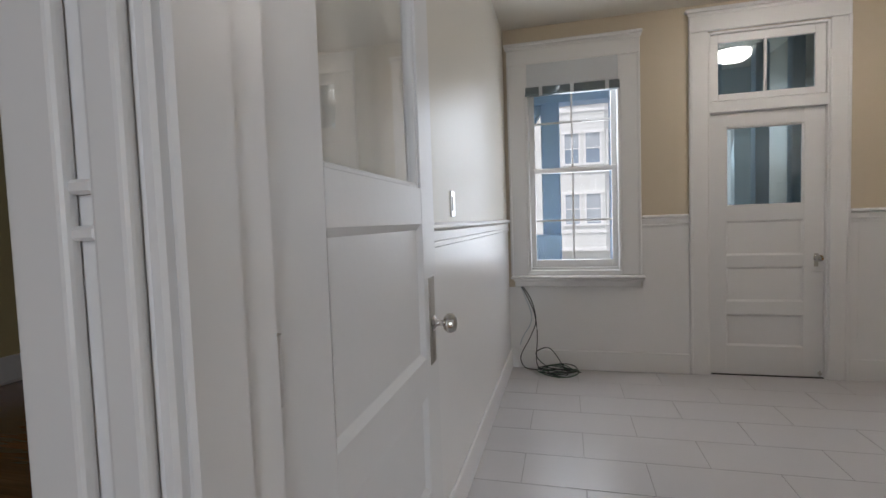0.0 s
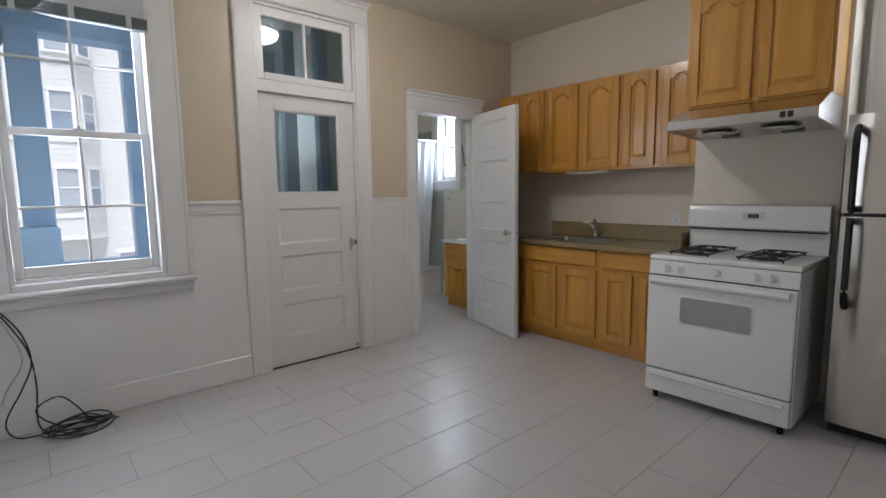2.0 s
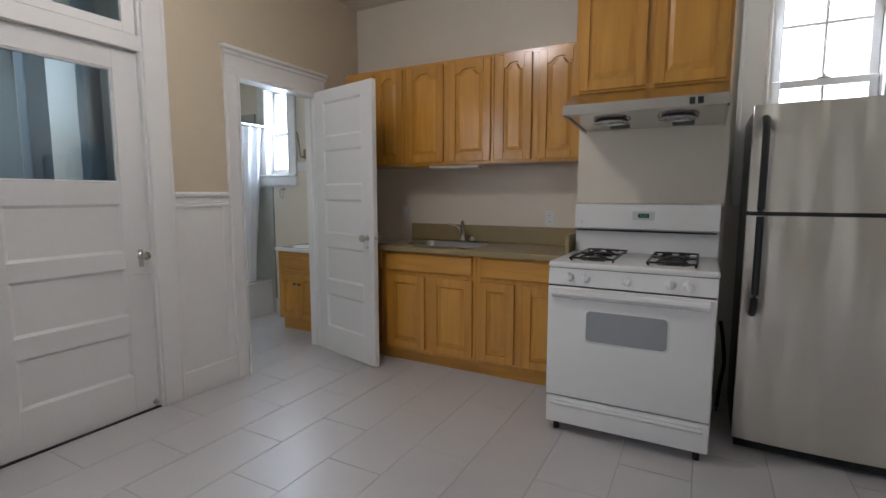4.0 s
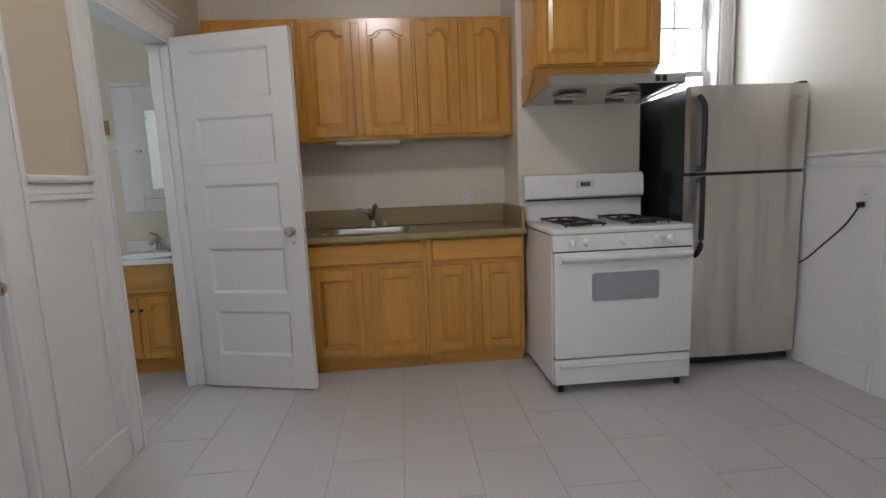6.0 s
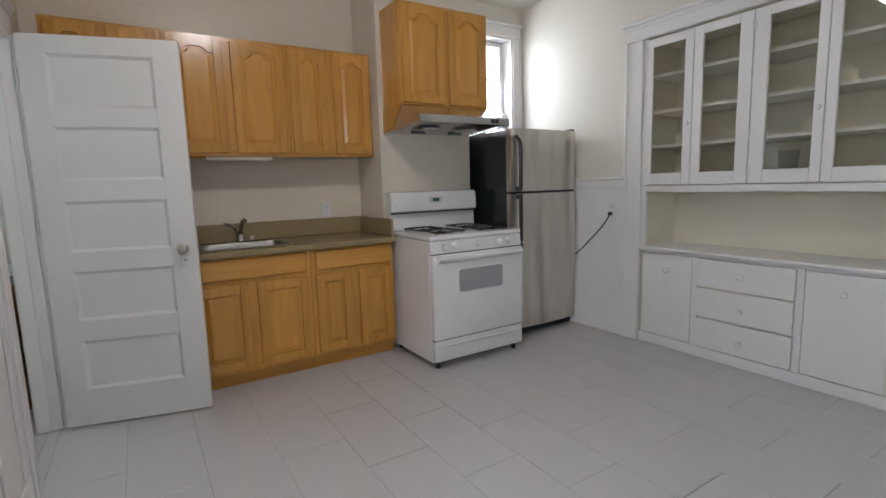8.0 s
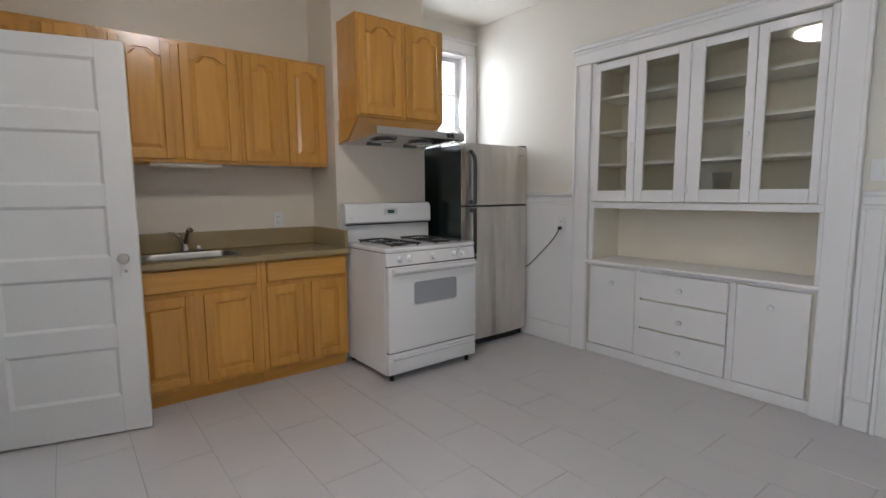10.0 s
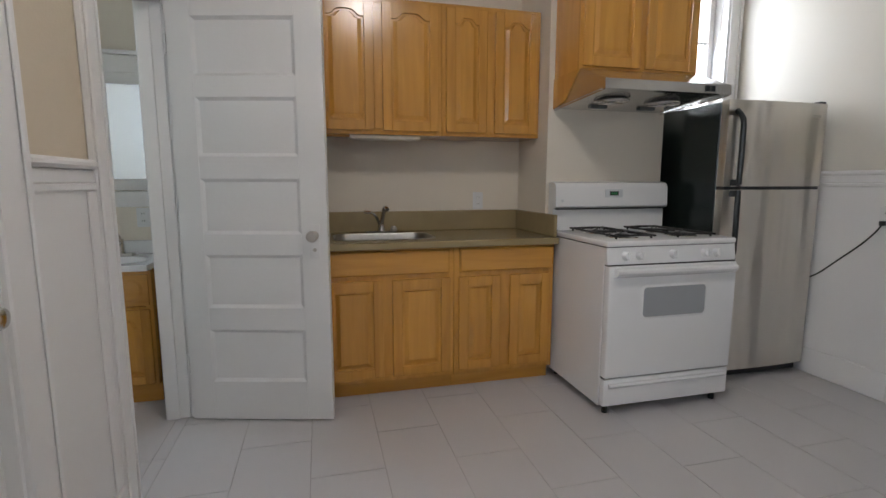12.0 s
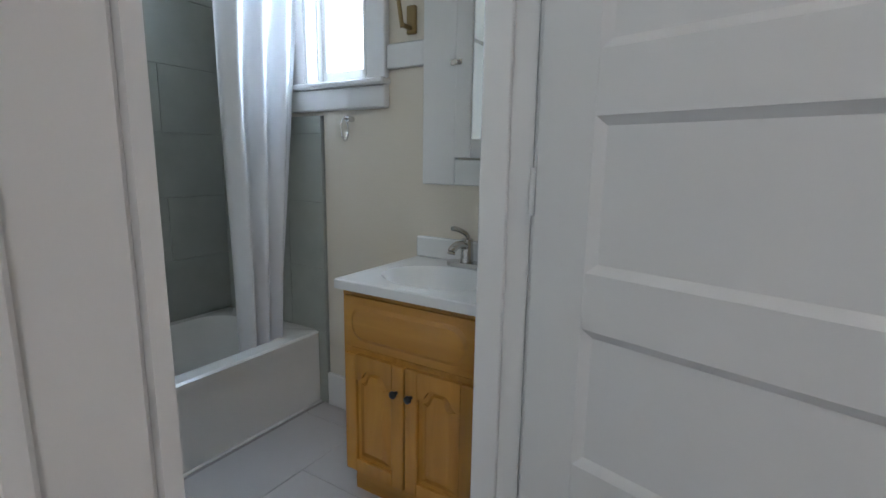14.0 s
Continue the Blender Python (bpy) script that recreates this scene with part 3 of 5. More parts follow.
def knob(t, u, v, w=0.0, r=0.027, mat=NICKEL, plate=None, out=1, plate_mat=NICKEL):
    """A round knob on a stem, with a plate (half width, low, high)."""
    if plate:
        part("escutcheon", MB().box(u - plate[0], u + plate[0], plate[1], plate[2], w if out > 0 else w - 0.003, w + 0.003 if out > 0 else w, 0.001), plate_mat, t, "metal escutcheon plate")
    k = MB()
    k.lathe([(0.020, 0.003), (0.022, 0.006), (0.012, 0.012), (0.009, 0.018), (0.009, 0.032), (r * 0.7, 0.036), (r, 0.046), (r, 0.056), (r * 0.82, 0.066), (r * 0.3, 0.070)], (u, v, w), (0, 0, out))
    return part("door_knob", k, mat, t, "round metal door knob", True)


HP = [(0.114, 0.640, 0.224, 0.475), (0.114, 0.640, 0.575, 0.846), (0.114, 0.640, 0.935, 1.205)]
# porch door: hinged at its left, shut
porch_door = panel_door("door_porch", axes((1.557, 4.903, 0.007), *NORTH), 0.772, 2.035, HP, (0.114, 0.640, 1.318, 1.926), label="white panelled door with a glass light, shut")
knob(porch_door, 0.722, 0.912, 0, 0.026, CHROME)
part("keyhole_plate", MB().box(0.708, 0.736, 0.845, 0.945, 0, 0.002, 0.0008), NICKEL, porch_door, "worn nickel keyhole plate")
part("slide_bolt", MB().box(0.682, 0.772, 0.800, 0.812, 0, 0.008, 0.002).cyl((0.70, 0.806, 0.01), (0.765, 0.806, 0.01), 0.005).cyl((0.72, 0.806, 0.01), (0.72, 0.806, 0.024), 0.004), WHITE_DOOR, porch_door, "white painted slide bolt")
part("foot_bolt", MB().cyl((0.748, 0.03, 0.0), (0.748, 0.03, 0.022), 0.012).cyl((0.748, 0.01, 0.012), (0.748, 0.05, 0.012), 0.005), NICKEL, porch_door, "small foot bolt")
molding("jamb_porch_door", MB().box(1.541, 1.555, 4.872, 4.959, 0, 2.13).box(2.331, 2.344, 4.872, 4.959, 0, 2.13).box(1.541, 2.344, 4.869, 4.959, 2.0455, 2.128, 0.003)
        .box(1.541, 1.557, 4.872, 4.959, 2.129, 2.65).box(2.329, 2.344, 4.872, 4.959, 2.129, 2.65).box(1.558, 2.328, 4.872, 4.959, 2.637, 2.655), "white door frame with transom bar")
# dark strip coloured as the shade in the gap below the porch door
molding("porch_door_gap_shade", MB().box(1.541, 2.344, 4.885, 4.96, 0.0, 0.006), "dark strip painted as the shade in the gap under the door", SHADOW)
tr = tagged(new("window_transom"), "white two-light transom window above the door", "window", "", "structure")
ORIGIN[tr.name] = Vector((0, 0, 0))
part("window_frame", MB().box(1.560, 1.614, 4.890, 4.925, 2.135, 2.635, 0.003).box(2.258, 2.326, 4.890, 4.925, 2.135, 2.635, 0.003).box(1.614, 2.258, 4.890, 4.925, 2.135, 2.185, 0.003).box(1.614, 2.258, 4.890, 4.925, 2.572, 2.635, 0.003), WHITE, tr)
part("muntin", MB().box(1.926, 1.946, 4.895, 4.92, 2.185, 2.572, 0.003), WHITE, tr)
for a, b in ((1.616, 1.925), (1.947, 2.256)):
    p = part("pane", MB().box(a, b, 4.906, 4.910, 2.187, 2.570), DOOR_GLASS, tr)
    p.visible_shadow = False
part("transom_catch", MB().box(2.335, 2.350, 4.862, 4.872, 2.38, 2.44, 0.002), WHITE, tr)

# bathroom door: open into the kitchen, five panels
F5 = [(0.115, 0.590, 0.200, 0.470), (0.115, 0.590, 0.582, 0.848), (0.115, 0.590, 0.950, 1.217), (0.115, 0.590, 1.322, 1.595), (0.115, 0.590, 1.690, 1.955)]
hinge, free = Vector((3.642, 4.829, 0.010)), Vector((3.456, 4.134, 0.010))
way = (free - hinge).normalized()
bath_door = panel_door("door_bath", axes(hinge, way, (0, 0, 1)), 0.718, 2.045, F5, label="white five-panel door standing open")
for side, ww in ((1, 0.0), (-1, -0.038)):
    knob(bath_door, 0.655, 0.945, ww, 0.028, NICKEL, (0.024, 0.835, 1.0), side, WHITE_DOOR)
part("latch_plate", MB().box(0.7152, 0.7165, 0.89, 0.98, -0.030, -0.008).box(0.7165, 0.724, 0.935, 0.955, -0.026, -0.012, 0.002), NICKEL, bath_door, "nickel latch in the door edge")
part("keyhole", MB().cyl((0.655, 0.875, 0.003), (0.655, 0.875, 0.006), 0.009), NICKEL, bath_door, "round key escutcheon")
stop = thing("door_stop", (3.63, 4.35, 0.06), "small metal door stop with white tip on the cabinet base", "door stop")
part("stop_rod", MB().cyl((3.652, 4.33, 0.06), (3.585, 4.33, 0.06), 0.006).cyl((3.645, 4.33, 0.06), (3.652, 4.33, 0.06), 0.014), NICKEL, stop)
part("stop_tip", MB().cyl((3.585, 4.33, 0.06), (3.572, 4.33, 0.06), 0.010), ENAMEL, stop, "white rubber tip")
for z in (0.25, 1.05, 1.80):
    part("hinge", MB(bath_door.matrix_world.inverted()).cyl((3.655, 4.838, z), (3.655, 4.838, z + 0.09), 0.007), WHITE_DOOR, bath_door)

# entry door: open against the west wall, glass light above
hinge2, free2 = Vector((0.112, 1.225, 0.010)), Vector((0.096, 2.045, 0.010))
way2 = (free2 - hinge2).normalized()
K3 = [(0.115, 0.640, 0.19, 0.45), (0.115, 0.640, 0.55, 0.81), (0.115, 0.640, 0.91, 1.268)]
entry_door = panel_door("door_entry", axes(hinge2, way2, (0, 0, 1)), 0.82, 2.035, [(0.15, 0.69, p[2], p[3]) for p in K3], (0.15, 0.69, 1.360, 1.93), label="white door with a glass light, open against the wall", glass_mat=GLASS)
knob(entry_door, 0.758, 0.992, 0.0, 0.027, CHROME, (0.027, 0.88, 1.122), 1)
knob(entry_door, 0.758, 0.992, -0.038, 0.027, NICKEL, (0.027, 0.88, 1.122), -1)
for z in (0.25, 1.05, 1.80):
    part("hinge", MB().cyl((-0.006, z, 0.004), (-0.006, z + 0.09, 0.004), 0.007), WHITE_DOOR, entry_door)

# white linings of the window openings
molding("lining_window_north", MB().box(0.1505, 0.170, 4.856, 4.926, 0.841, 2.559).box(0.880, 0.8995, 4.856, 4.926, 0.841, 2.559).box(0.17, 0.88, 4.856, 4.926, 2.542, 2.559).box(0.1505, 0.8995, 4.856, 4.93, 0.8005, 0.8402, 0.003), "white painted window lining")
molding("lining_window_niche", MB().box(4.10, 4.162, 1.2705, 1.286, 1.30, 2.598).box(4.10, 4.162, 1.784, 1.7995, 1.30, 2.598).box(4.10, 4.162, 1.286, 1.784, 2.582, 2.598), "white painted window lining")
molding("lining_window_bath", MB().box(4.312, 4.372, 5.8105, 5.824, 1.466, 2.343).box(4.312, 4.372, 6.136, 6.1495, 1.466, 2.343).box(4.312, 4.372, 5.824, 6.136, 2.329, 2.343).box(4.312, 4.372, 5.824, 6.136, 1.4648, 1.472), "white painted window lining")

# ---- kitchen cabinets ----
def cabinet_door(t, m, u0, u1, v0, v1, arch=0.0, mat=HONEY, name="door", rail=0.055):
    """A framed door with a raised panel; arch lifts the middle of the top rail."""
    th = 0.019
    a, b = u0 + rail, u1 - rail
    f = MB(m)
    f.box(u0, a, v0, v1, 0, th, 0.003).box(b, u1, v0, v1, 0, th, 0.003)
    d = part(name, f, mat, t)
    part("bottom_rail", MB(m).box(a, b, v0, v0 + rail, 0, th - 0.0003, 0.002), mat, d)
    r = MB(m)
    n = 13
    top = v1 - rail - (arch if arch else 0)

    def lift(s):
        k = max(0.0, min(1.0, (0.5 - abs(s - 0.5) - 0.10) / 0.22)) if arch else 0
        return top + arch * (k * k * (3 - 2 * k)) * (0.80 + 0.20 * math.cos((s - 0.5) * math.pi)) if arch else top
    curve = [(a + (b - a) * i / (n - 1), lift(i / (n - 1))) for i in range(n)]
    r.prism(curve + [(b, v1), (a, v1)], 0, th - 0.0003, "z")
    part("top_rail", r, mat, d)
    p = MB(m)
    field = [(a, v0 + rail), (b, v0 + rail)] + curve[::-1]
    p.prism(field, 0, 0.006, "z")
    g = 0.012
    inner = [(a + g, v0 + rail + g), (b - g, v0 + rail + g)] + [(a + g + (x - a) * (b - a - 2 * g) / (b - a), y - g) for x, y in curve[::-1]]
    p.prism(inner, 0.0061, 0.0165, "z", inset=0.022)
    part("panel", p, mat, d)
    return d


def cabinet(name, m, u1, h, depth, label, doors, drawers=(), arch=0.0, kick=0.0, group="", face=0.019, top_open=False):
    """Local: u across, v up, w towards the room; the body ends at w = 0 and the doors stand on it."""
    t = thing(name, m.translation, label, "cabinet", group)
    t.matrix_world = Matrix.Identity(4)
    t.location = m.translation
    ORIGIN[t.name] = Vector(m.translation)
    b = MB(m)
    b.box(0, 0.016, kick, h, -depth, -0.0195, 0.001).box(u1 - 0.016, u1, kick, h, -depth, -0.0195, 0.001)
    b.box(0.016, u1 - 0.016, kick, kick + 0.016, -depth, -0.0195).box(0.016, u1 - 0.016, kick + 0.016, h, -depth, -depth + 0.01)
    if not kick:
        b.box(0.016, u1 - 0.016, h - 0.016, h, -depth + 0.01, -0.0195)
    part("body", b, HONEY, t)
    fr = MB(m)
    st = 0.032
    fr.box(0, st, kick, h, -0.019, 0, 0.0015).box(u1 - st, u1, kick, h, -0.019, 0, 0.0015)
    fr.box(st, u1 - st, kick, kick + st, -0.019, -0.0003, 0.0015).box(st, u1 - st, h - st, h, -0.019, -0.0003, 0.0015)
    mids = sorted({(a[1] + b_[0]) / 2 for a, b_ in zip(doors, doors[1:])})
    for d in drawers[:1]:
        if doors:
            fr.box(st, u1 - st, doors[0][3] - 0.012, d[2] + 0.012, -0.019, -0.0008)
    for x in mids:
        fr.box(x - 0.036, x + 0.036, kick + st, h - st, -0.019, -0.0006, 0.0015)
    part("face_frame", fr, HONEY, t)
    if kick:
        part("toe_kick", MB(m).box(0, u1, 0, kick - 0.001, -depth, -0.055), HONEY_FLAT, t)
    for d in doors:
        cabinet_door(t, m, d[0], d[1], d[2], d[3], arch)
    for d in drawers:
        mb = MB(m)
        mb.prism([(d[0], d[2]), (d[1], d[2]), (d[1], d[3]), (d[0], d[3])], 0, 0.012, "z")
        mb.prism([(d[0], d[2]), (d[1], d[2]), (d[1], d[3]), (d[0], d[3])], 0.012, 0.019, "z", inset=0.008)
        part("drawer_front", mb, HONEY_FLAT, t)
    return t


# upper units against the alcove wall; faces look west
UF, UZ, UH = 3.959, 1.487, 0.758
for y0, y1, doors in ((3.437, 2.808, ((3.415, 3.158), (3.106, 2.828))), (4.180, 3.439, ((4.160, 3.842), (3.794, 3.460))), (4.765, 4.182, ((4.745, 4.500), (4.455, 4.202)))):
    m = axes((UF, y0, UZ), *EAST)
    cabinet("wall_cabinet", m, y0 - y1, UH, XE - UF - 0.002, "honey maple wall cabinet with arched raised-panel doors", [(y0 - a, y0 - b, 0.022, UH - 0.022) for a, b in doors], arch=0.035, group="wall cabinets above the sink")
# hood cabinet on the chimney breast
m = axes((3.548, 2.770, 1.825), *EAST)
cabinet("hood_cabinet", m, 0.765, 0.70, 0.28, "honey maple cabinet with two arched doors above the range hood", [(0.020, 0.372, 0.018, 0.68), (0.410, 0.748, 0.018, 0.68)], arch=0.045)
# base units
BF = 3.68
for y0, y1, doors, drawer in ((3.437, 2.815, ((3.410, 3.158), (3.097, 2.843)), (3.405, 2.828)), (4.200, 3.439, ((4.170, 3.845), (3.794, 3.462)), (4.175, 3.467)), (4.30, 4.202, (), (4.285, 4.215))):
    m = axes((BF, y0, 0.0), *EAST)
    cabinet("base_cabinet", m, y0 - y1, 0.848, XE - BF - 0.002, "honey maple base cabinet with raised-panel doors", [(y0 - a, y0 - b, 0.120, 0.674) for a, b in doors], [(y0 - drawer[0], y0 - drawer[1], 0.703, 0.838)], kick=0.09, group="base cabinets along the alcove")

# worktop with its splash; an opening for the bowl
SX0, SX1, SY0, SY1, SR = 3.775, 4.115, 3.52, 4.085, 0.075
worktop = thing("worktop", (3.9, 3.8, 0.848), "taupe stone-look worktop with low splash", "worktop")
mb = MB()
mb.box(3.632, SX0, 2.807, 4.31, 0.850, 0.888, 0.006, 2).box(SX1, XE - 0.001, 2.807, 4.31, 0.850, 0.888).box(SX0, SX1, 2.807, SY0, 0.850, 0.888).box(SX0, SX1, SY1, 4.31, 0.850, 0.888)
for cx, cy, sx, sy in ((SX0, SY0, 1, 1), (SX1, SY0, -1, 1), (SX1, SY1, -1, -1), (SX0, SY1, 1, -1)):
    arc = [(cx + sx * SR * (1 - math.cos(radians(15 * k))), cy + sy * SR * (1 - math.sin(radians(15 * k)))) for k in range(7)]
    mb.prism([(cx, cy)] + arc, 0.850, 0.888)
part("slab", mb, COUNTER, worktop)
part("back_splash", MB().box(4.241, XE - 0.001, 2.807, 4.31, 0.8882, 1.02, 0.004), COUNTER, worktop)
part("side_splash", MB().box(3.662, 4.2405, 2.807, 2.829, 0.8882, 1.02, 0.004), COUNTER, worktop)

sink = thing("kitchen_sink", (3.95, 3.80, 0.717), "stainless steel sink with a thin rim in the worktop", "sink")


def rounded(x0, x1, y0, y1, r, n=6):
    pts = []
    for cx, cy, a0 in ((x1 - r, y1 - r, 0), (x0 + r, y1 - r, 90), (x0 + r, y0 + r, 180), (x1 - r, y0 + r, 270)):
        for k in range(n + 1):
            a = radians(a0 + 90 * k / n)
            pts.append((cx + r * math.cos(a), cy + r * math.sin(a)))
    return pts


def bowl(mb, rings):
    """Rings of (outline, z) joined in turn; the last is closed."""
    loops = [[mb.bm.verts.new((x, y, z)) for x, y in o] for o, z in rings]
    for a, b in zip(loops, loops[1:]):
        n = len(a)
        for k in range(n):
            mb.bm.faces.new((a[k], a[(k + 1) % n], b[(k + 1) % n], b[k]))
    mb.bm.faces.new(loops[-1])
    return mb


part("bowl", bowl(MB(), [(rounded(SX0 - 0.012, SX1 + 0.012, SY0 - 0.012, SY1 + 0.012, 0.085), 0.8885), (rounded(SX0 - 0.010, SX1 + 0.010, SY0 - 0.010, SY1 + 0.010, 0.085), 0.8905), (rounded(SX0 + 0.004, SX1 - 0.004, SY0 + 0.004, SY1 - 0.004, 0.075), 0.8900), (rounded(SX0 + 0.009, SX1 - 0.009, SY0 + 0.009, SY1 - 0.009, 0.072), 0.8820), (rounded(SX0 + 0.016, SX1 - 0.016, SY0 + 0.016, SY1 - 0.016, 0.07), 0.75), (rounded(SX0 + 0.045, SX1 - 0.045, SY0 + 0.045, SY1 - 0.045, 0.05), 0.728)]), SINK_STEEL, sink, "brushed steel bowl with a thin rim", True)
part("drain", MB().cyl((3.945, 3.80, 0.7285), (3.945, 3.80, 0.733), 0.04), CHROME, sink)
tap = thing("kitchen_faucet", (4.13, 3.745, 0.906), "single-lever chrome kitchen faucet", "faucet", move=(0.05, 0.04, -0.018))
part("base", MB().prism(rounded(4.098, 4.162, 3.64, 3.85, 0.03), 0.9062, 0.918), CHROME, tap, "", True)
part("spout", MB().lathe([(0.026, 0), (0.023, 0.02), (0.018, 0.04), (0.014, 0.05)], (4.13, 3.745, 0.917)).tube([(4.13, 3.745, 0.955), (4.115, 3.740, 1.00), (4.098, 3.733, 1.045), (4.088, 3.728, 1.064), (4.072, 3.722, 1.068), (4.056, 3.716, 1.056)], 0.0145, 10), CHROME, tap, "", True)
part("lever", MB().tube([(4.13, 3.752, 0.945), (4.126, 3.768, 0.985), (4.122, 3.785, 1.018), (4.114, 3.815, 1.037), (4.102, 3.857, 1.042)], 0.0100, 8), CHROME, tap, "", True)
part("spray_cap", MB().lathe([(0.022, 0), (0.022, 0.012), (0.016, 0.02), (0.014, 0.028)], (4.13, 3.665, 0.917)), NICKEL, tap, "round spray holder", True)

bar = thing("under_cabinet_light", (3.97, 3.745, 1.467), "slim white light bar under the wall cabinet", "light fixture", move=(0.06, 0.03, 0.02))
part("housing", MB().box(3.92, 4.02, 3.535, 3.955, 1.445, 1.4665, 0.004), INSIDE, bar)
part("diffuser", MB().box(3.93, 4.01, 3.55, 3.94, 1.441, 1.4445, 0.001), INSIDE, bar)
part("end_block", MB().box(3.93, 3.99, 3.955, 4.11, 1.452, 1.4665, 0.003), HONEY, bar, "wooden strip beside the bar")


def outlet(at, u, label="white wall outlet plate", switch=False):
    m = axes(at, u, (0, 0, 1))
    t = thing("light_switch" if switch else "wall_outlet", at, label, "light switch" if switch else "outlet")
    part("cover_plate", MB(m).box(-0.036, 0.036, -0.058, 0.058, 0.0005, 0.006, 0.002), ENAMEL, t)
    if switch:
        part("toggle", MB(m).box(-0.016, 0.016, -0.032, 0.032, 0.006, 0.010, 0.001), PORCELAIN, t)
    else:
        for v in (-0.022, 0.022):
            part("socket", MB(m).box(-0.016, 0.016, v - 0.014, v + 0.014, 0.006, 0.0085, 0.002), PORCELAIN, t)
            part("slot", MB(m).box(-0.008, -0.005, v - 0.004, v + 0.006, 0.0086, 0.009).box(0.005, 0.008, v - 0.004, v + 0.006, 0.0086, 0.009), BLACK, t)
    return t


outlet((XE, 3.105, 1.085), (0, -1, 0))
outlet((XE, 4.385, 1.11), (0, -1, 0), switch=True, label="white rocker switch on the alcove wall")
outlet((3.022, YS + 0.010, 1.02), (-1, 0, 0), label="white outlet with a plugged-in black cord")
outlet((1.04, YS, 1.385), (-1, 0, 0), switch=True, label="white rocker switch beside the hutch")
outlet((XW, 2.82, 1.36), (0, 1, 0), switch=True, label="white rocker switch on the glossy wall")
outlet((4.34, 5.20, 1.0), (0, -1, 0), label="white outlet above the vanity")

# ---- range hood ----
hood = thing("range_hood", (3.5, 2.39, 1.63), "stainless steel under-cabinet range hood", "range hood", move=(0.079, 0.012, 0.013))
HY0, HY1 = 1.995, 2.757
mb = MB()
prof = [(3.749, 1.812), (3.440, 1.812), (3.205, 1.715), (3.200, 1.665), (3.225, 1.660), (3.225, 1.668), (3.26, 1.668), (3.749, 1.640)]
mb.prism([(x, z) for x, z in prof], HY0, HY1, "y")
part("shell", mb, HOOD_STEEL, hood)
for y in (HY0 + 0.001, HY1 - 0.012):
    part("skirt", MB().prism([(3.26, 1.664), (3.749, 1.636), (3.749, 1.628), (3.215, 1.658)], y, y + 0.011, "y"), HOOD_STEEL, hood)
for y in (2.22, 2.55):
    ring = MB()
    for r in (0.095, 0.070, 0.045):
        ring.tube([(3.46 + r * math.cos(a * math.pi / 6), y + r * math.sin(a * math.pi / 6), 1.646) for a in range(13)], 0.004, 6)
    for a in range(6):
        c, s = math.cos(a * math.pi / 3), math.sin(a * math.pi / 3)
        ring.tube([(3.46 + 0.02 * c, y + 0.02 * s, 1.646), (3.46 + 0.095 * c, y + 0.095 * s, 1.646)], 0.003, 6)
    part("fan_guard", ring, HOOD_STEEL, hood, "round wire fan guard")
    # no hole is cut: a dark disc paints the shade inside the fan
    part("fan_opening_shade", MB().cyl((3.46, y, 1.656), (3.46, y, 1.650), 0.082, n=28), FAN_DARK, hood, "dark disc painted as the shaded fan opening")
    part("lamp_lens", MB().box(3.615, 3.650, y - 0.075, y + 0.035, 1.634, 1.652, 0.002), FAN_DARK, hood, "dark lamp lens")
part("side_panel", MB().prism([(3.749, 1.811), (3.452, 1.811), (3.60, 1.668), (3.749, 1.636)], 2.7575, 2.764, "y"), HONEY, hood, "maple side panel beside the hood")
for y in (2.115, 2.150):
    part("switch", MB().box(3.196, 3.204, y - 0.012, y + 0.012, 1.674, 1.704, 0.001), BLACK, hood, "small black rocker switch")

# ---- gas stove ----
stove = thing("gas_stove", (3.4, 2.40, 0.0), "white enamel freestanding gas range", "stove")
SY_0, SY_1, SF = 2.008, 2.787, 3.165
part("body", MB().box(SF + 0.03, 3.815, SY_0, SY_1, 0.045, 0.885, 0.004), ENAMEL, stove)
mb = MB()
mb.box(SF + 0.004, 3.78, SY_0 - 0.004, SY_1 + 0.004, 0.888, 0.918, 0.010, 3)
part("cooktop", mb, ENAMEL, stove, "", True)
part("control_panel", MB().prism([(SF + 0.03, 0.800), (SF + 0.001, 0.800), (SF + 0.012, 0.886), (SF + 0.03, 0.886)], SY_0, SY_1, "y"), ENAMEL, stove)
for y in (2.680, 2.600, 2.400, 2.205, 2.130):
    k = MB().lathe([(0.024, 0), (0.022, 0.008), (0.019, 0.010), (0.017, 0.024), (0.010, 0.026)], (SF + 0.006, y, 0.843), (-1, 0, 0.12))
    k.box(SF - 0.026, SF + 0.004, y - 0.005, y + 0.005, 0.824, 0.864, 0.002)
    part("control_knob", k, ENAMEL, stove, "white control knob", True)
door = part("oven_door", MB().box(SF - 0.018, SF + 0.029, SY_0 + 0.003, SY_1 - 0.003, 0.208, 0.792, 0.008, 3), ENAMEL, stove, "", True)
win_o = MB().prism(rounded(2.205, 2.585, 0.523, 0.682, 0.022), SF - 0.021, SF - 0.0185, "x")
part("oven_window", win_o, OVEN_GLASS, door, "grey oven window")
mb = MB()
outer, inner = rounded(2.195, 2.595, 0.513, 0.692, 0.028), rounded(2.207, 2.583, 0.525, 0.680, 0.020)
lo_ = [mb.bm.verts.new((SF - 0.0182, a, b)) for a, b in outer]
hi_ = [mb.bm.verts.new((SF - 0.0225, a, b)) for a, b in inner]
for k in range(len(lo_)):
    mb.bm.faces.new((lo_[k], lo_[(k + 1) % len(lo_)], hi_[(k + 1) % len(lo_)], hi_[k]))
part("window_bezel", mb, ENAMEL, door)
hb = MB()
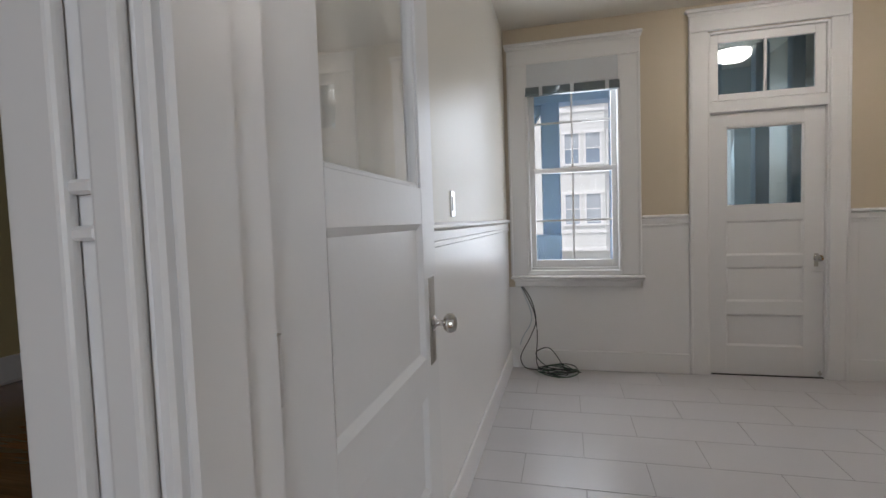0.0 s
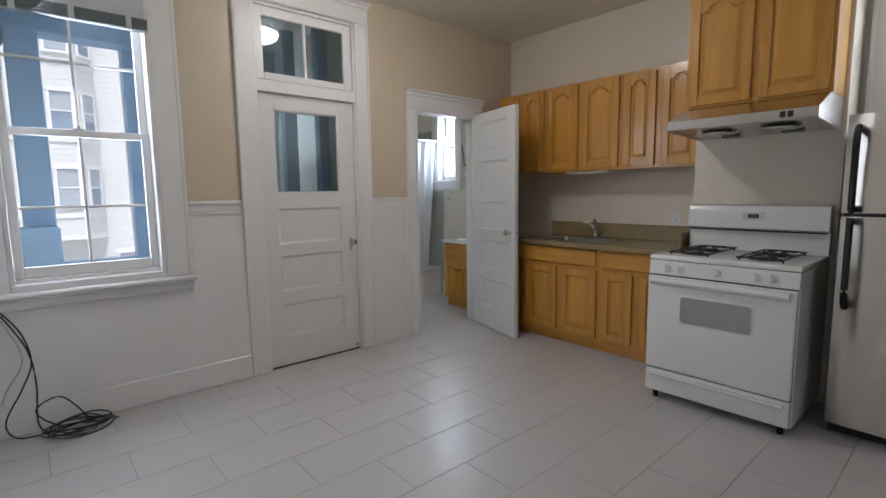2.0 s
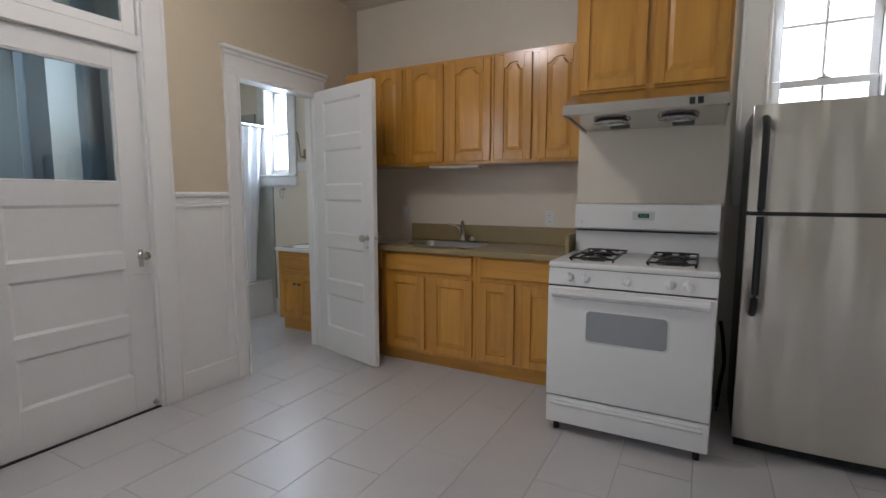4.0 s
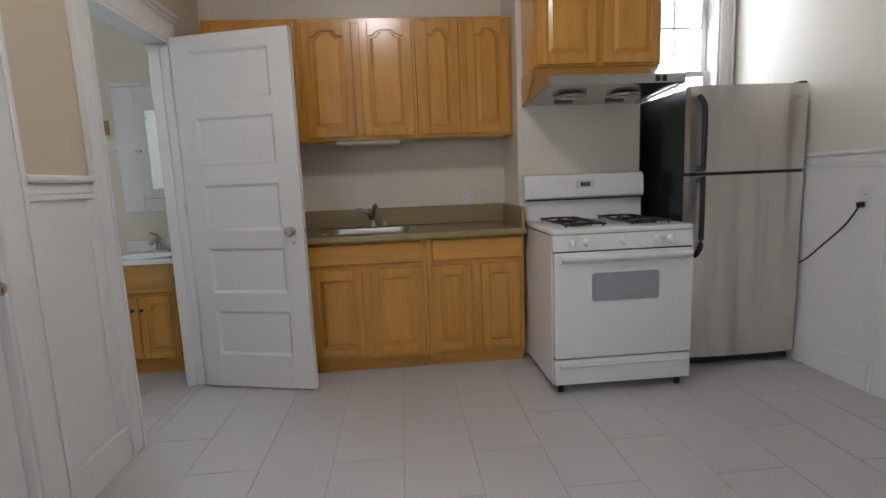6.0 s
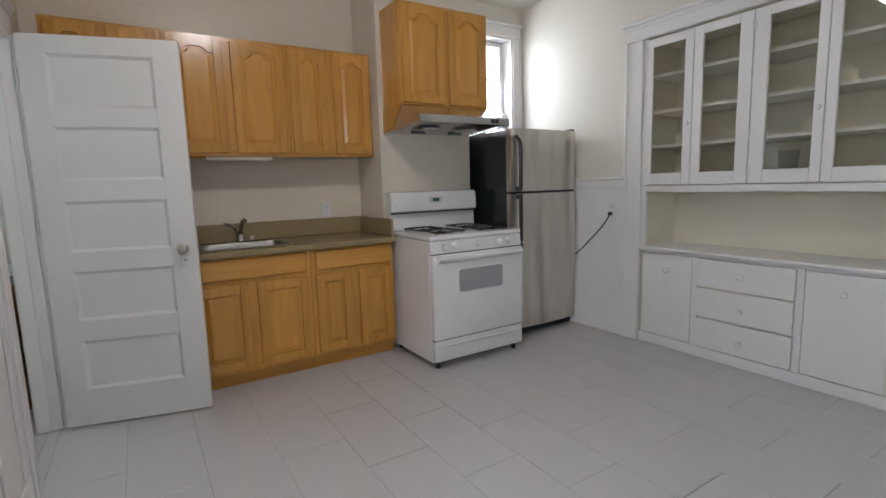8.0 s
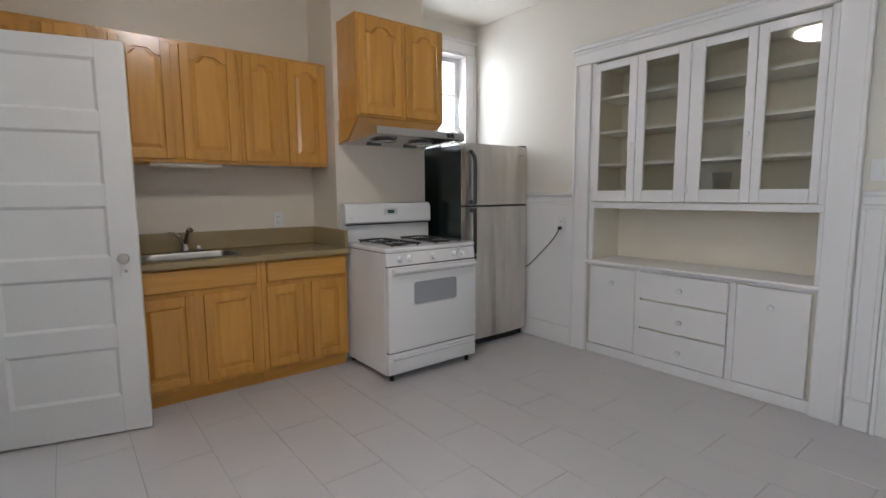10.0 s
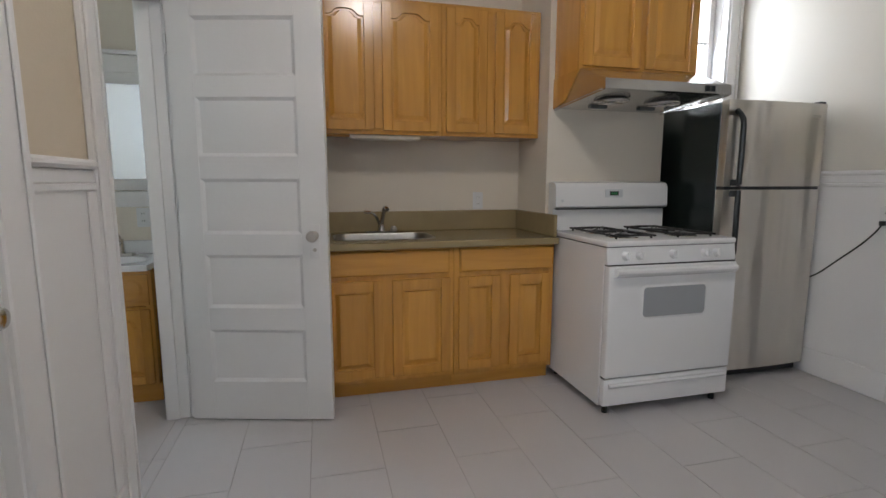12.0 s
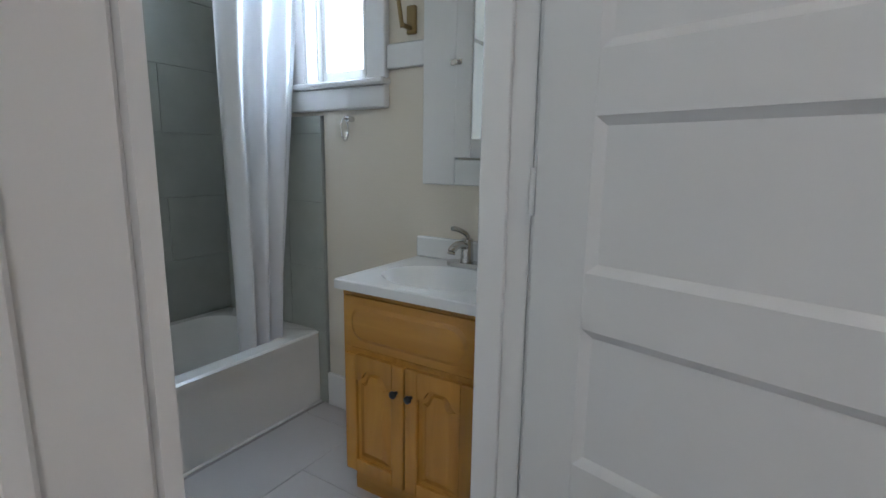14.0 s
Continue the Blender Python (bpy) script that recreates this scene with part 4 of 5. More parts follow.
hb.prism([(SF - 0.018, 0.735), (SF - 0.046, 0.748), (SF - 0.058, 0.762), (SF - 0.055, 0.776), (SF - 0.040, 0.782), (SF - 0.018, 0.784)], SY_0 + 0.03, SY_1 - 0.03, "y")
part("oven_handle", hb, ENAMEL, door, "", True)
dr = part("broiler_drawer", MB().box(SF - 0.012, SF + 0.029, SY_0 + 0.003, SY_1 - 0.003, 0.055, 0.200, 0.008, 2), ENAMEL, stove, "", True)
part("drawer_lip", MB().prism([(SF - 0.012, 0.150), (SF - 0.028, 0.166), (SF - 0.026, 0.178), (SF - 0.012, 0.180)], SY_0 + 0.03, SY_1 - 0.03, "y"), ENAMEL, dr)
# solid dark strips carry the shade of the seams round door and cooktop
part("door_gap_shade", MB().box(SF + 0.0, SF + 0.03, SY_0 + 0.006, SY_1 - 0.006, 0.201, 0.207), SHADOW, stove, "dark strip painted as shade in the gap under the oven door")
part("door_gap_shade", MB().box(SF + 0.0, SF + 0.03, SY_0 + 0.006, SY_1 - 0.006, 0.793, 0.799), SHADOW, stove, "dark strip painted as shade in the gap over the oven door")
part("shade_under_top", MB().box(SF + 0.012, 3.80, SY_0 + 0.002, SY_1 - 0.002, 0.8855, 0.8875), SHADOW, stove)
mb = MB()
mb.prism([(3.757, 0.918), (3.822, 0.918), (3.822, 1.205), (3.777, 1.215), (3.744, 1.205), (3.728, 1.180), (3.724, 1.065), (3.734, 1.055), (3.762, 1.050)], SY_0 - 0.002, SY_1 + 0.002, "y")
part("backguard", mb, ENAMEL, stove, "", True)
# slot is a dark bar; its shade is in the colour
part("vent_slot_shade", MB().box(3.726, 3.762, SY_0 + 0.01, SY_1 - 0.01, 1.046, 1.0535), SHADOW, stove, "vent slot under the backguard, drawn as a dark strip of shade")
part("clock_bezel", MB().prism(rounded(2.335, 2.455, 1.118, 1.168, 0.004), 3.723, 3.728, "x"), BLIND_HEAD, stove, "grey clock panel")
part("clock_display", MB().box(3.721, 3.724, 2.365, 2.425, 1.130, 1.155), BLACK, stove, "dark clock display")
for k in range(3):
    part("clock_digit", MB().box(3.720, 3.721, 2.375 + 0.015 * k, 2.384 + 0.015 * k, 1.136, 1.149), CLOCK_GLOW, stove)
part("badge", MB().cyl((3.728, 2.745, 1.10), (3.723, 2.745, 1.10), 0.008), BLIND_HEAD, stove, "small round maker's badge")


def grate(y, x0, x1):
    g = MB()
    w = 0.105
    r = 0.0055
    z = 0.936
    g.tube([(x0, y - w, z), (x0 + 0.02, y - w - 0.004, z), (x1 - 0.02, y - w - 0.004, z), (x1, y - w, z)], r, 6)
    g.tube([(x0, y + w, z), (x0 + 0.02, y + w + 0.004, z), (x1 - 0.02, y + w + 0.004, z), (x1, y + w, z)], r, 6)
    for x in (x0, (x0 + x1) / 2, x1):
        g.tube([(x, y - w, z), (x, y, z + 0.002), (x, y + w, z)], r, 6)
    for cx in (x0 + (x1 - x0) * 0.25, x0 + (x1 - x0) * 0.75):
        for a in range(4):
            c, s = math.cos(a * math.pi / 2 + math.pi / 4), math.sin(a * math.pi / 2 + math.pi / 4)
            g.tube([(cx + 0.028 * c, y + 0.028 * s, z + 0.008), (cx + 0.075 * c, y + 0.075 * s, z + 0.005), (cx + 0.10 * c, y + 0.095 * s, z)], r, 6)
    for x in (x0 + 0.01, x1 - 0.01):
        for yy in (y - w, y + w):
            g.tube([(x, yy, z), (x, yy, 0.919)], r, 6)
    return part("burner_grate", g, IRON, stove, "black cast iron grate", True)


for y in (2.21, 2.585):
    grate(y, 3.235, 3.695)
    for x in (3.35, 3.58):
        part("burner_bowl", MB().lathe([(0.085, 0.0), (0.082, 0.003), (0.05, 0.001), (0.03, 0.001)], (x, y, 0.9182), n=28), CHROME, stove, "shallow burner bowl", True)
        part("burner_cap", MB().lathe([(0.038, 0), (0.040, 0.006), (0.034, 0.014), (0.010, 0.016)], (x, y, 0.9195)), IRON, stove, "black burner cap", True)
for x in (3.205, 3.75):
    for y in (SY_0 + 0.05, SY_1 - 0.05):
        part("foot", MB().cyl((x, y, 0.0), (x, y, 0.05), 0.016), BLACK, stove, "black levelling foot")
gas = thing("gas_hose", (3.72, 1.99, 0.3), "dark flexible gas hose behind the stove", "hose", move=(0.07, -0.02, 0))
part("hose", MB().tube([(3.735, 1.985, 0.02), (3.735, 1.972, 0.2), (3.70, 1.962, 0.32), (3.735, 1.972, 0.44), (3.745, 1.99, 0.55)], 0.010, 8), BLACK, gas, "", True)

# ---- refrigerator ----
fr = thing("refrigerator", (3.7, 1.52, 0.0), "stainless steel top-freezer refrigerator with black sides", "refrigerator")
FY0, FY1, FX = 1.192, 1.905, 3.375
part("body", MB().box(FX + 0.075, 4.08, FY0 + 0.004, FY1 - 0.004, 0.03, 1.672, 0.006), BLACK_SIDE, fr, "black cabinet sides")


def fridge_door(z0, z1, name):
    """A door with a slightly bowed front."""
    mb = MB()
    n = 12
    front = [(FX + 0.030 * (2 * k / n - 1) ** 2 * 0.5, FY0 + (FY1 - FY0) * k / n) for k in range(n + 1)]
    mb.prism(front + [(FX + 0.068, FY1), (FX + 0.068, FY0)], z0, z1, "z")
    return part(name, mb, STEEL, fr, "", True)


fz = fridge_door(1.187, 1.676, "freezer_door")
fd = fridge_door(0.068, 1.168, "fridge_door")
part("door_gasket", MB().box(FX + 0.016, FX + 0.074, FY0 + 0.008, FY1 - 0.008, 1.168, 1.187), BLACK, fr, "black gap between the doors")
for d, z0, z1, upper in ((fz, 1.189, 1.615, True), (fd, 0.70, 1.166, False)):
    y = FY1 - 0.045
    low = [(FX - 0.044, y - 0.002, z0), (FX - 0.046, y - 0.002, z0 + 0.08)] if upper else [(FX + 0.004, y, z0), (FX - 0.030, y - 0.001, z0 + 0.035), (FX - 0.045, y - 0.002, z0 + 0.08)]
    high = [(FX - 0.045, y - 0.002, z1 - 0.08), (FX - 0.030, y - 0.001, z1 - 0.035), (FX + 0.004, y, z1)] if upper else [(FX - 0.046, y - 0.002, z1 - 0.08), (FX - 0.044, y - 0.002, z1)]
    end = z0 + 0.02 if upper else z1 - 0.02
    bar_h = MB().tube(low + [(FX - 0.047, y - 0.002, (z0 + z1) / 2)] + high, 0.0155, 10)
    bar_h.box(FX - 0.040, FX + 0.010, y - 0.012, y + 0.010, end - 0.018, end + 0.018, 0.004)
    part("handle", bar_h, BLACK, d, "black bowed handle", True)
part("toe_grille", MB().box(FX + 0.05, FX + 0.09, FY0 + 0.01, FY1 - 0.01, 0.012, 0.060, 0.003), BLACK, fr, "black toe grille")
part("hinge_cap", MB().box(FX + 0.02, FX + 0.10, FY0 + 0.004, FY0 + 0.05, 1.677, 1.690, 0.003), BLACK, fr, "black hinge cap")
part("name_badge", MB().box(FX + 0.004, FX + 0.008, FY0 + 0.055, FY0 + 0.115, 1.592, 1.608, 0.001), NICKEL, fz, "small plain badge")
for y in (FY0 + 0.06, FY1 - 0.06):
    part("roller", MB().cyl((FX + 0.10, y - 0.012, 0.02), (FX + 0.10, y + 0.012, 0.02), 0.02), BLACK, fr)
cord = thing("power_cord", (3.1, 1.15, 1.0), "black power cord from the outlet to the refrigerator", "cord", move=(0, 0.031, -0.01))
part("plug", MB().box(3.008, 3.036, 1.140, 1.170, 0.985, 1.012, 0.004), BLACK, cord)
part("cable", MB().tube([(3.022, 1.165, 0.99), (3.05, 1.160, 0.95), (3.13, 1.140, 0.87), (3.25, 1.136, 0.76), (3.36, 1.136, 0.66), (3.46, 1.136, 0.60)], 0.0045, 8), CABLE, cord, "", True)

# ---- built-in hutch ----
hutch = thing("china_hutch", (2.0, 1.1, 0.0), "white built-in china hutch with glass doors and drawers", "hutch", move=(0, 0.026, 0))
HB = 0.74
for nm, q in (("side_board", (1.252, 1.272, HB, 1.098, 0.0, 2.258)), ("side_board", (2.743, 2.763, HB, 1.098, 0.0, 2.258)), ("back_board", (1.252, 2.763, HB - 0.02, HB - 0.0005, 0.0, 2.258)),
              ("top_board", (1.2725, 2.7425, HB, 1.098, 2.238, 2.258)), ("upper_floor", (1.2725, 2.7425, HB, 1.118, 1.165, 1.205)), ("dust_panel", (1.2725, 2.7425, 1.088, 1.0982, 0.031, 0.7275))):
    part(nm, MB().box(*q), INSIDE, hutch, "pale painted inside")
mb = MB()
mb.box(1.252, 1.285, 1.0985, 1.132, 1.206, 2.258, 0.003).box(2.730, 2.763, 1.0985, 1.132, 1.206, 2.258, 0.003).box(1.998, 2.016, 1.0985, 1.120, 1.206, 2.25, 0.003)
mb.box(1.252, 1.275, 1.0985, 1.125, 0.7525, 1.164, 0.003).box(2.725, 2.763, 1.0985, 1.125, 0.7525, 1.164, 0.003).box(1.252, 2.763, 1.1185, 1.128, 1.16, 1.2055, 0.003)
mb.box(1.252, 2.763, 1.0985, 1.122, 0.0, 0.075, 0.003).box(1.252, 2.763, 1.0985, 1.122, 0.708, 0.726, 0.002).box(2.308, 2.345, 1.0985, 1.1215, 0.0755, 0.7075).box(1.668, 1.706, 1.0985, 1.1215, 0.0755, 0.7075)
part("face_frame", mb, WHITE, hutch)
part("counter", MB().box(1.235, 2.78, HB, 1.150, 0.728, 0.752, 0.008, 2), WHITE, hutch)
for k, z in enumerate((1.480, 1.728, 1.985)):
    part("shelf", MB().box(1.273, 2.742, HB + 0.002, 1.075, z, z + 0.022, 0.002), WHITE, hutch)
SD = axes((0, 1.100, 0), *SOUTH)
for k, (a, b, ga, gb) in enumerate(((2.730, 2.384, 2.684, 2.444), (2.380, 2.012, 2.320, 2.091), (2.008, 1.628, 1.924, 1.679), (1.624, 1.284, 1.572, 1.327))):
    z0, z1, g0, g1 = 1.212, 2.242, 1.294, 2.187
    mb = MB()
    y0, y1 = 1.1215, 1.142
    mb.box(ga, a, y0, y1, z0, z1, 0.003).box(b, gb, y0, y1, z0, z1, 0.003).box(gb, ga, y0, y1, z0, g0, 0.003).box(gb, ga, y0, y1, g1, z1, 0.003)
    d = part("glass_door", mb, WHITE, hutch)
    p = part("pane", MB().box(gb - 0.004, ga + 0.004, 1.128, 1.131, g0 - 0.004, g1 + 0.004), OLD_GLASS, d)
    p.visible_shadow = False
    hx = a - 0.004 if k in (0, 2) else b + 0.004
    for z in (1.30, 2.15):
        part("hinge", MB().box(hx - 0.010, hx + 0.010, y1, y1 + 0.003, z - 0.03, z + 0.03, 0.001).cyl((hx, y1 + 0.003, z - 0.03), (hx, y1 + 0.003, z + 0.03), 0.004, n=8), WHITE, d)
    if k in (0, 2):
        part("knob", MB().lathe([(0.010, 0), (0.008, 0.008), (0.015, 0.016), (0.014, 0.024), (0.005, 0.027)], (b + 0.022, y1, 1.623), (0, 1, 0)), PORCELAIN, d, "small white knob", True)


def white_front(name, x0, x1, z0, z1, kx, kz, front=1.140):
    d = part(name, MB().box(x0, x1, 1.1218, front, z0, z1, 0.0025), WHITE, hutch)
    part("knob", MB().lathe([(0.012, 0), (0.009, 0.008), (0.018, 0.016), (0.018, 0.024), (0.006, 0.029)], (kx, front, kz), (0, 1, 0)), PORCELAIN, d, "round white knob", True)


white_front("cupboard_door", 2.349, 2.735, 0.085, 0.704, 2.536, 0.590, 1.127)
white_front("cupboard_door", 1.278, 1.664, 0.082, 0.704, 1.472, 0.590, 1.127)
white_front("drawer", 1.710, 2.304, 0.513, 0.704, 2.008, 0.607)
white_front("drawer", 1.710, 2.304, 0.300, 0.502, 2.004, 0.386)
white_front("drawer", 1.710, 2.304, 0.085, 0.289, 2.002, 0.172)
jar = thing("glass_jar", (1.80, 0.95, 1.527), "clear glass jar standing inside the hutch", "jar", move=(0.05, 0.06, -0.321))
part("vessel", MB().lathe([(0.045, 0), (0.048, 0.01), (0.050, 0.12), (0.058, 0.20), (0.056, 0.20), (0.047, 0.12), (0.044, 0.012)], (1.80, 0.95, 1.5275), n=24), FROST, jar, "", True)

# ceiling lamp
lamp = thing("ceiling_lamp", (2.07, 3.74, H), "round white flush ceiling lamp, switched on", "ceiling lamp")
part("base", MB().cyl((2.07, 3.74, H - 0.03), (2.07, 3.74, H - 0.0005), 0.155, n=32), ENAMEL, lamp, "", True)
part("shade", MB().lathe([(0.15, 0.0), (0.165, -0.02), (0.155, -0.05), (0.11, -0.085), (0.05, -0.10), (0.008, -0.103)], (2.07, 3.74, H - 0.0305), n=32), LAMP_GLOW, lamp, "glowing white glass shade", True)
vent = thing("ceiling_vent", (2.05, 4.80, H), "small dark ceiling vent above the door", "vent")
part("grille", MB().box(1.99, 2.12, 4.72, 4.82, H - 0.012, H - 0.0005, 0.003), NICKEL, vent)

# coil of cable by the window
coil = thing("cable_coil", (0.36, 4.75, 0.0), "loose coil of dark green and black cables on the floor", "cable")
rng = random.Random(4)
for k in range(7):
    r0 = 0.10 + 0.035 * rng.random()
    ex, ey, tilt = 1.0 + 0.35 * rng.random(), 0.62 + 0.2 * rng.random(), rng.random() * 6.28
    cx, cy = 0.37 + 0.03 * rng.uniform(-1, 1), 4.73 + 0.015 * rng.uniform(-1, 1)
    pts = []
    for a in range(15):
        an = a * 2 * math.pi / 13 + tilt
        pts.append((cx + r0 * ex * math.cos(an), cy + r0 * ey * math.sin(an), 0.010 + 0.006 * k + 0.012 * math.sin(an * 2 + k)))
    part("loop", MB().tube(pts, 0.0042, 7), GREEN_CABLE if k % 2 else CABLE, coil, "", True)
for k, pts in enumerate(([(0.062, 4.852, 0.747), (0.10, 4.85, 0.70), (0.17, 4.83, 0.58), (0.20, 4.81, 0.42), (0.15, 4.80, 0.28), (0.07, 4.79, 0.12), (0.11, 4.76, 0.03), (0.25, 4.72, 0.03)],
                         [(0.062, 4.852, 0.745), (0.12, 4.85, 0.64), (0.19, 4.82, 0.48), (0.21, 4.80, 0.30), (0.20, 4.78, 0.08), (0.24, 4.76, 0.02)],
                         [(0.064, 4.852, 0.743), (0.11, 4.86, 0.62), (0.16, 4.85, 0.48), (0.15, 4.85, 0.38), (0.09, 4.85, 0.28), (0.06, 4.85, 0.20)],
                         [(0.30, 4.74, 0.04), (0.22, 4.77, 0.10), (0.20, 4.79, 0.16), (0.30, 4.79, 0.20), (0.38, 4.76, 0.12), (0.42, 4.73, 0.05)],
                         [(0.40, 4.73, 0.03), (0.50, 4.70, 0.035), (0.56, 4.69, 0.03)])):
    part("strand", MB().tube(pts, 0.0042, 7), CABLE if k != 2 else SHADE, coil, "", True)
part("cable_grommet", MB().cyl((0.062, 4.868, 0.747), (0.062, 4.850, 0.747), 0.012), CABLE, coil)

# ---- bathroom ----
tub = thing("bathtub", (3.5, 6.45, 0.0), "white enamel bathtub with a plain apron", "bathtub", move=(0, 0.01, 0.0))
TX0, TX1, TY0, TY1, TZ = 2.605, 4.328, 6.105, 6.788, 0.36
part("apron", MB().box(TX0, TX1, TY0 + 0.012, TY0 + 0.04, 0.0, TZ - 0.03, 0.006), PORCELAIN, tub)
part("basin", bowl(MB(), [(rounded(TX0, TX1, TY0, TY1, 0.03), TZ - 0.035), (rounded(TX0, TX1, TY0, TY1, 0.03), TZ - 0.008), (rounded(TX0 + 0.01, TX1 - 0.01, TY0 + 0.01, TY1 - 0.01, 0.03), TZ), (rounded(TX0 + 0.10, TX1 - 0.10, TY0 + 0.075, TY1 - 0.055, 0.14), TZ), (rounded(TX0 + 0.12, TX1 - 0.12, TY0 + 0.09, TY1 - 0.07, 0.14), TZ - 0.02), (rounded(TX0 + 0.22, TX1 - 0.20, TY0 + 0.13, TY1 - 0.11, 0.13), 0.06)]), PORCELAIN, tub, "", True)
part("caulk_bead", MB().tube([(TX0, TY0 + 0.008, 0.004), (3.4, TY0 + 0.008, 0.004), (TX1, TY0 + 0.008, 0.004)], 0.007, 6), PORCELAIN, tub)

rod = thing("curtain_rod", (3.45, 6.15, 1.96), "chrome shower curtain rod", "curtain rod")
part("bar", MB().cyl((2.602, 6.15, 1.96), (4.338, 6.15, 1.96), 0.012), CHROME, rod, "", True)
part("flange", MB().cyl((4.32, 6.15, 1.96), (4.339, 6.15, 1.96), 0.03), CHROME, rod)
curtain = thing("shower_curtain", (4.1, 6.17, 0.3), "white shower curtain gathered to the window side", "curtain")
mb = MB()
nx, nz = 60, 22
grid = []
for j in range(nz + 1):
    v = j / nz
    z = 0.27 + (1.94 - 0.27) * v
    w0 = 3.925 + 0.045 * (1 - v) ** 2 + 0.012 * math.sin(v * 5)
    w1 = 4.310 - 0.105 * (1 - v) - 0.012 * math.sin(v * 4 + 1)
    row = []
    for i in range(nx + 1):
        u = i / nx
        fold = 0.030 * math.sin(u * 2 * math.pi * 3.3 + 0.7 * math.sin(v * 3)) + 0.008 * math.sin(u * 17 + v * 6) * v
        row.append(mb.bm.verts.new((w0 + (w1 - w0) * u, 6.168 + fold * (0.75 + 0.35 * (1 - v)) + 0.05 * (1 - v), z)))
    grid.append(row)
for j in range(nz):
    for i in range(nx):
        mb.bm.faces.new((grid[j][i], grid[j][i + 1], grid[j + 1][i + 1], grid[j + 1][i]))
part("cloth", mb, CURTAIN, curtain, "", True)
for k in range(7):
    x = 3.96 + 0.055 * k
    part("ring", MB().tube([(x, 6.15 + 0.02 * math.cos(a * math.pi / 4), 1.955 + 0.02 * math.sin(a * math.pi / 4)) for a in range(9)], 0.002, 6), CHROME, curtain)

vanity = thing("bathroom_vanity", (4.1, 5.28, 0.0), "honey maple vanity with two arched doors", "vanity", move=(0, 0.025, 0.012))
VX = 3.895
m = axes((VX, 5.535, 0.0), *EAST)
part("body", MB(m).box(0, 0.016, 0.10, 0.735, -0.443, -0.0195).box(0.494, 0.51, 0.10, 0.735, -0.443, -0.0195).box(0.016, 0.494, 0.10, 0.116, -0.443, -0.0195).box(0.016, 0.494, 0.116, 0.735, -0.443, -0.433), HONEY, vanity)
part("face_frame", MB(m).box(0, 0.035, 0.10, 0.735, -0.019, 0, 0.0015).box(0.475, 0.51, 0.10, 0.735, -0.019, 0, 0.0015).box(0.035, 0.475, 0.70, 0.735, -0.019, -0.0003).box(0.035, 0.475, 0.10, 0.13, -0.019, -0.0003).box(0.035, 0.475, 0.51, 0.54, -0.019, -0.0003), HONEY, vanity)
part("toe_kick", MB(m).box(0.0, 0.51, -0.012, 0.099, -0.443, -0.05), HONEY_FLAT, vanity)
for a, b, kx in ((0.018, 0.253, 0.228), (0.258, 0.495, 0.283)):
    d = cabinet_door(vanity, m, a, b, 0.112, 0.525, 0.04, rail=0.045)
    part("knob", MB(m).lathe([(0.006, 0), (0.006, 0.010), (0.012, 0.016), (0.012, 0.022), (0.006, 0.026)], (kx, 0.440, 0.019), (0, 0, 1)), BLACK, d, "small black knob", True)
fb = MB(m)
fb.prism([(0.018, 0.548), (0.495, 0.548), (0.495, 0.715), (0.018, 0.715)], 0, 0.012, "z")
fb.prism(rounded(0.045, 0.468, 0.572, 0.690, 0.05), 0.012, 0.019, "z", inset=0.012)
part("false_drawer_front", fb, HONEY_FLAT, vanity)
basin = thing("vanity_top", (4.1, 5.28, 0.735), "white moulded vanity top with an oval basin", "sink", move=(0, 0.03, 0.012))


def oval(cx, cy, rx, ry, n=28):
    return [(cx + rx * math.cos(2 * math.pi * k / n), cy + ry * math.sin(2 * math.pi * k / n)) for k in range(n)]


mb = MB()
out_pts = []
for k in range(28):
    a = 2 * math.pi * k / 28
    c, s = math.cos(a), math.sin(a)
    q = max(abs(c) / 0.232, abs(s) / 0.257)
    out_pts.append((4.097 + c / q, 5.283 + s / q))
for cx, cy in ((4.329, 5.540), (3.865, 5.540), (3.865, 5.026), (4.329, 5.026)):
    k = min(range(28), key=lambda q: (out_pts[q][0] - cx) ** 2 + (out_pts[q][1] - cy) ** 2)
    out_pts[k] = (cx, cy)
bowl(mb, [(out_pts, 0.7362), (out_pts, 0.764), ([(4.097 + (x - 4.097) * 0.985, 5.283 + (y - 5.283) * 0.985) for x, y in out_pts], 0.768), (oval(4.075, 5.283, 0.155, 0.20), 0.767), (oval(4.075, 5.283, 0.145, 0.19), 0.758), (oval(4.075, 5.283, 0.10, 0.13), 0.68), (oval(4.075, 5.283, 0.03, 0.04), 0.655)])
part("basin", mb, PORCELAIN, basin, "", True)
part("splash", MB().box(4.315, 4.339, 5.028, 5.538, 0.7685, 0.850, 0.006), PORCELAIN, basin)
bt = thing("bathroom_faucet", (4.27, 5.283, 0.768), "small chrome basin faucet", "faucet", move=(0, 0.03, 0.012))
part("base", MB().prism(rounded(4.238, 4.296, 5.205, 5.360, 0.025), 0.7682, 0.784), CHROME, bt, "", True)
part("spout", MB().lathe([(0.024, 0), (0.022, 0.05), (0.020, 0.085)], (4.268, 5.283, 0.783)).tube([(4.262, 5.283, 0.84), (4.21, 5.283, 0.855), (4.165, 5.283, 0.845), (4.155, 5.283, 0.83)], 0.014, 10), CHROME, bt, "", True)
part("lever", MB().tube([(4.268, 5.283, 0.865), (4.262, 5.285, 0.885), (4.225, 5.30, 0.905), (4.20, 5.305, 0.91)], 0.009, 8), CHROME, bt, "", True)

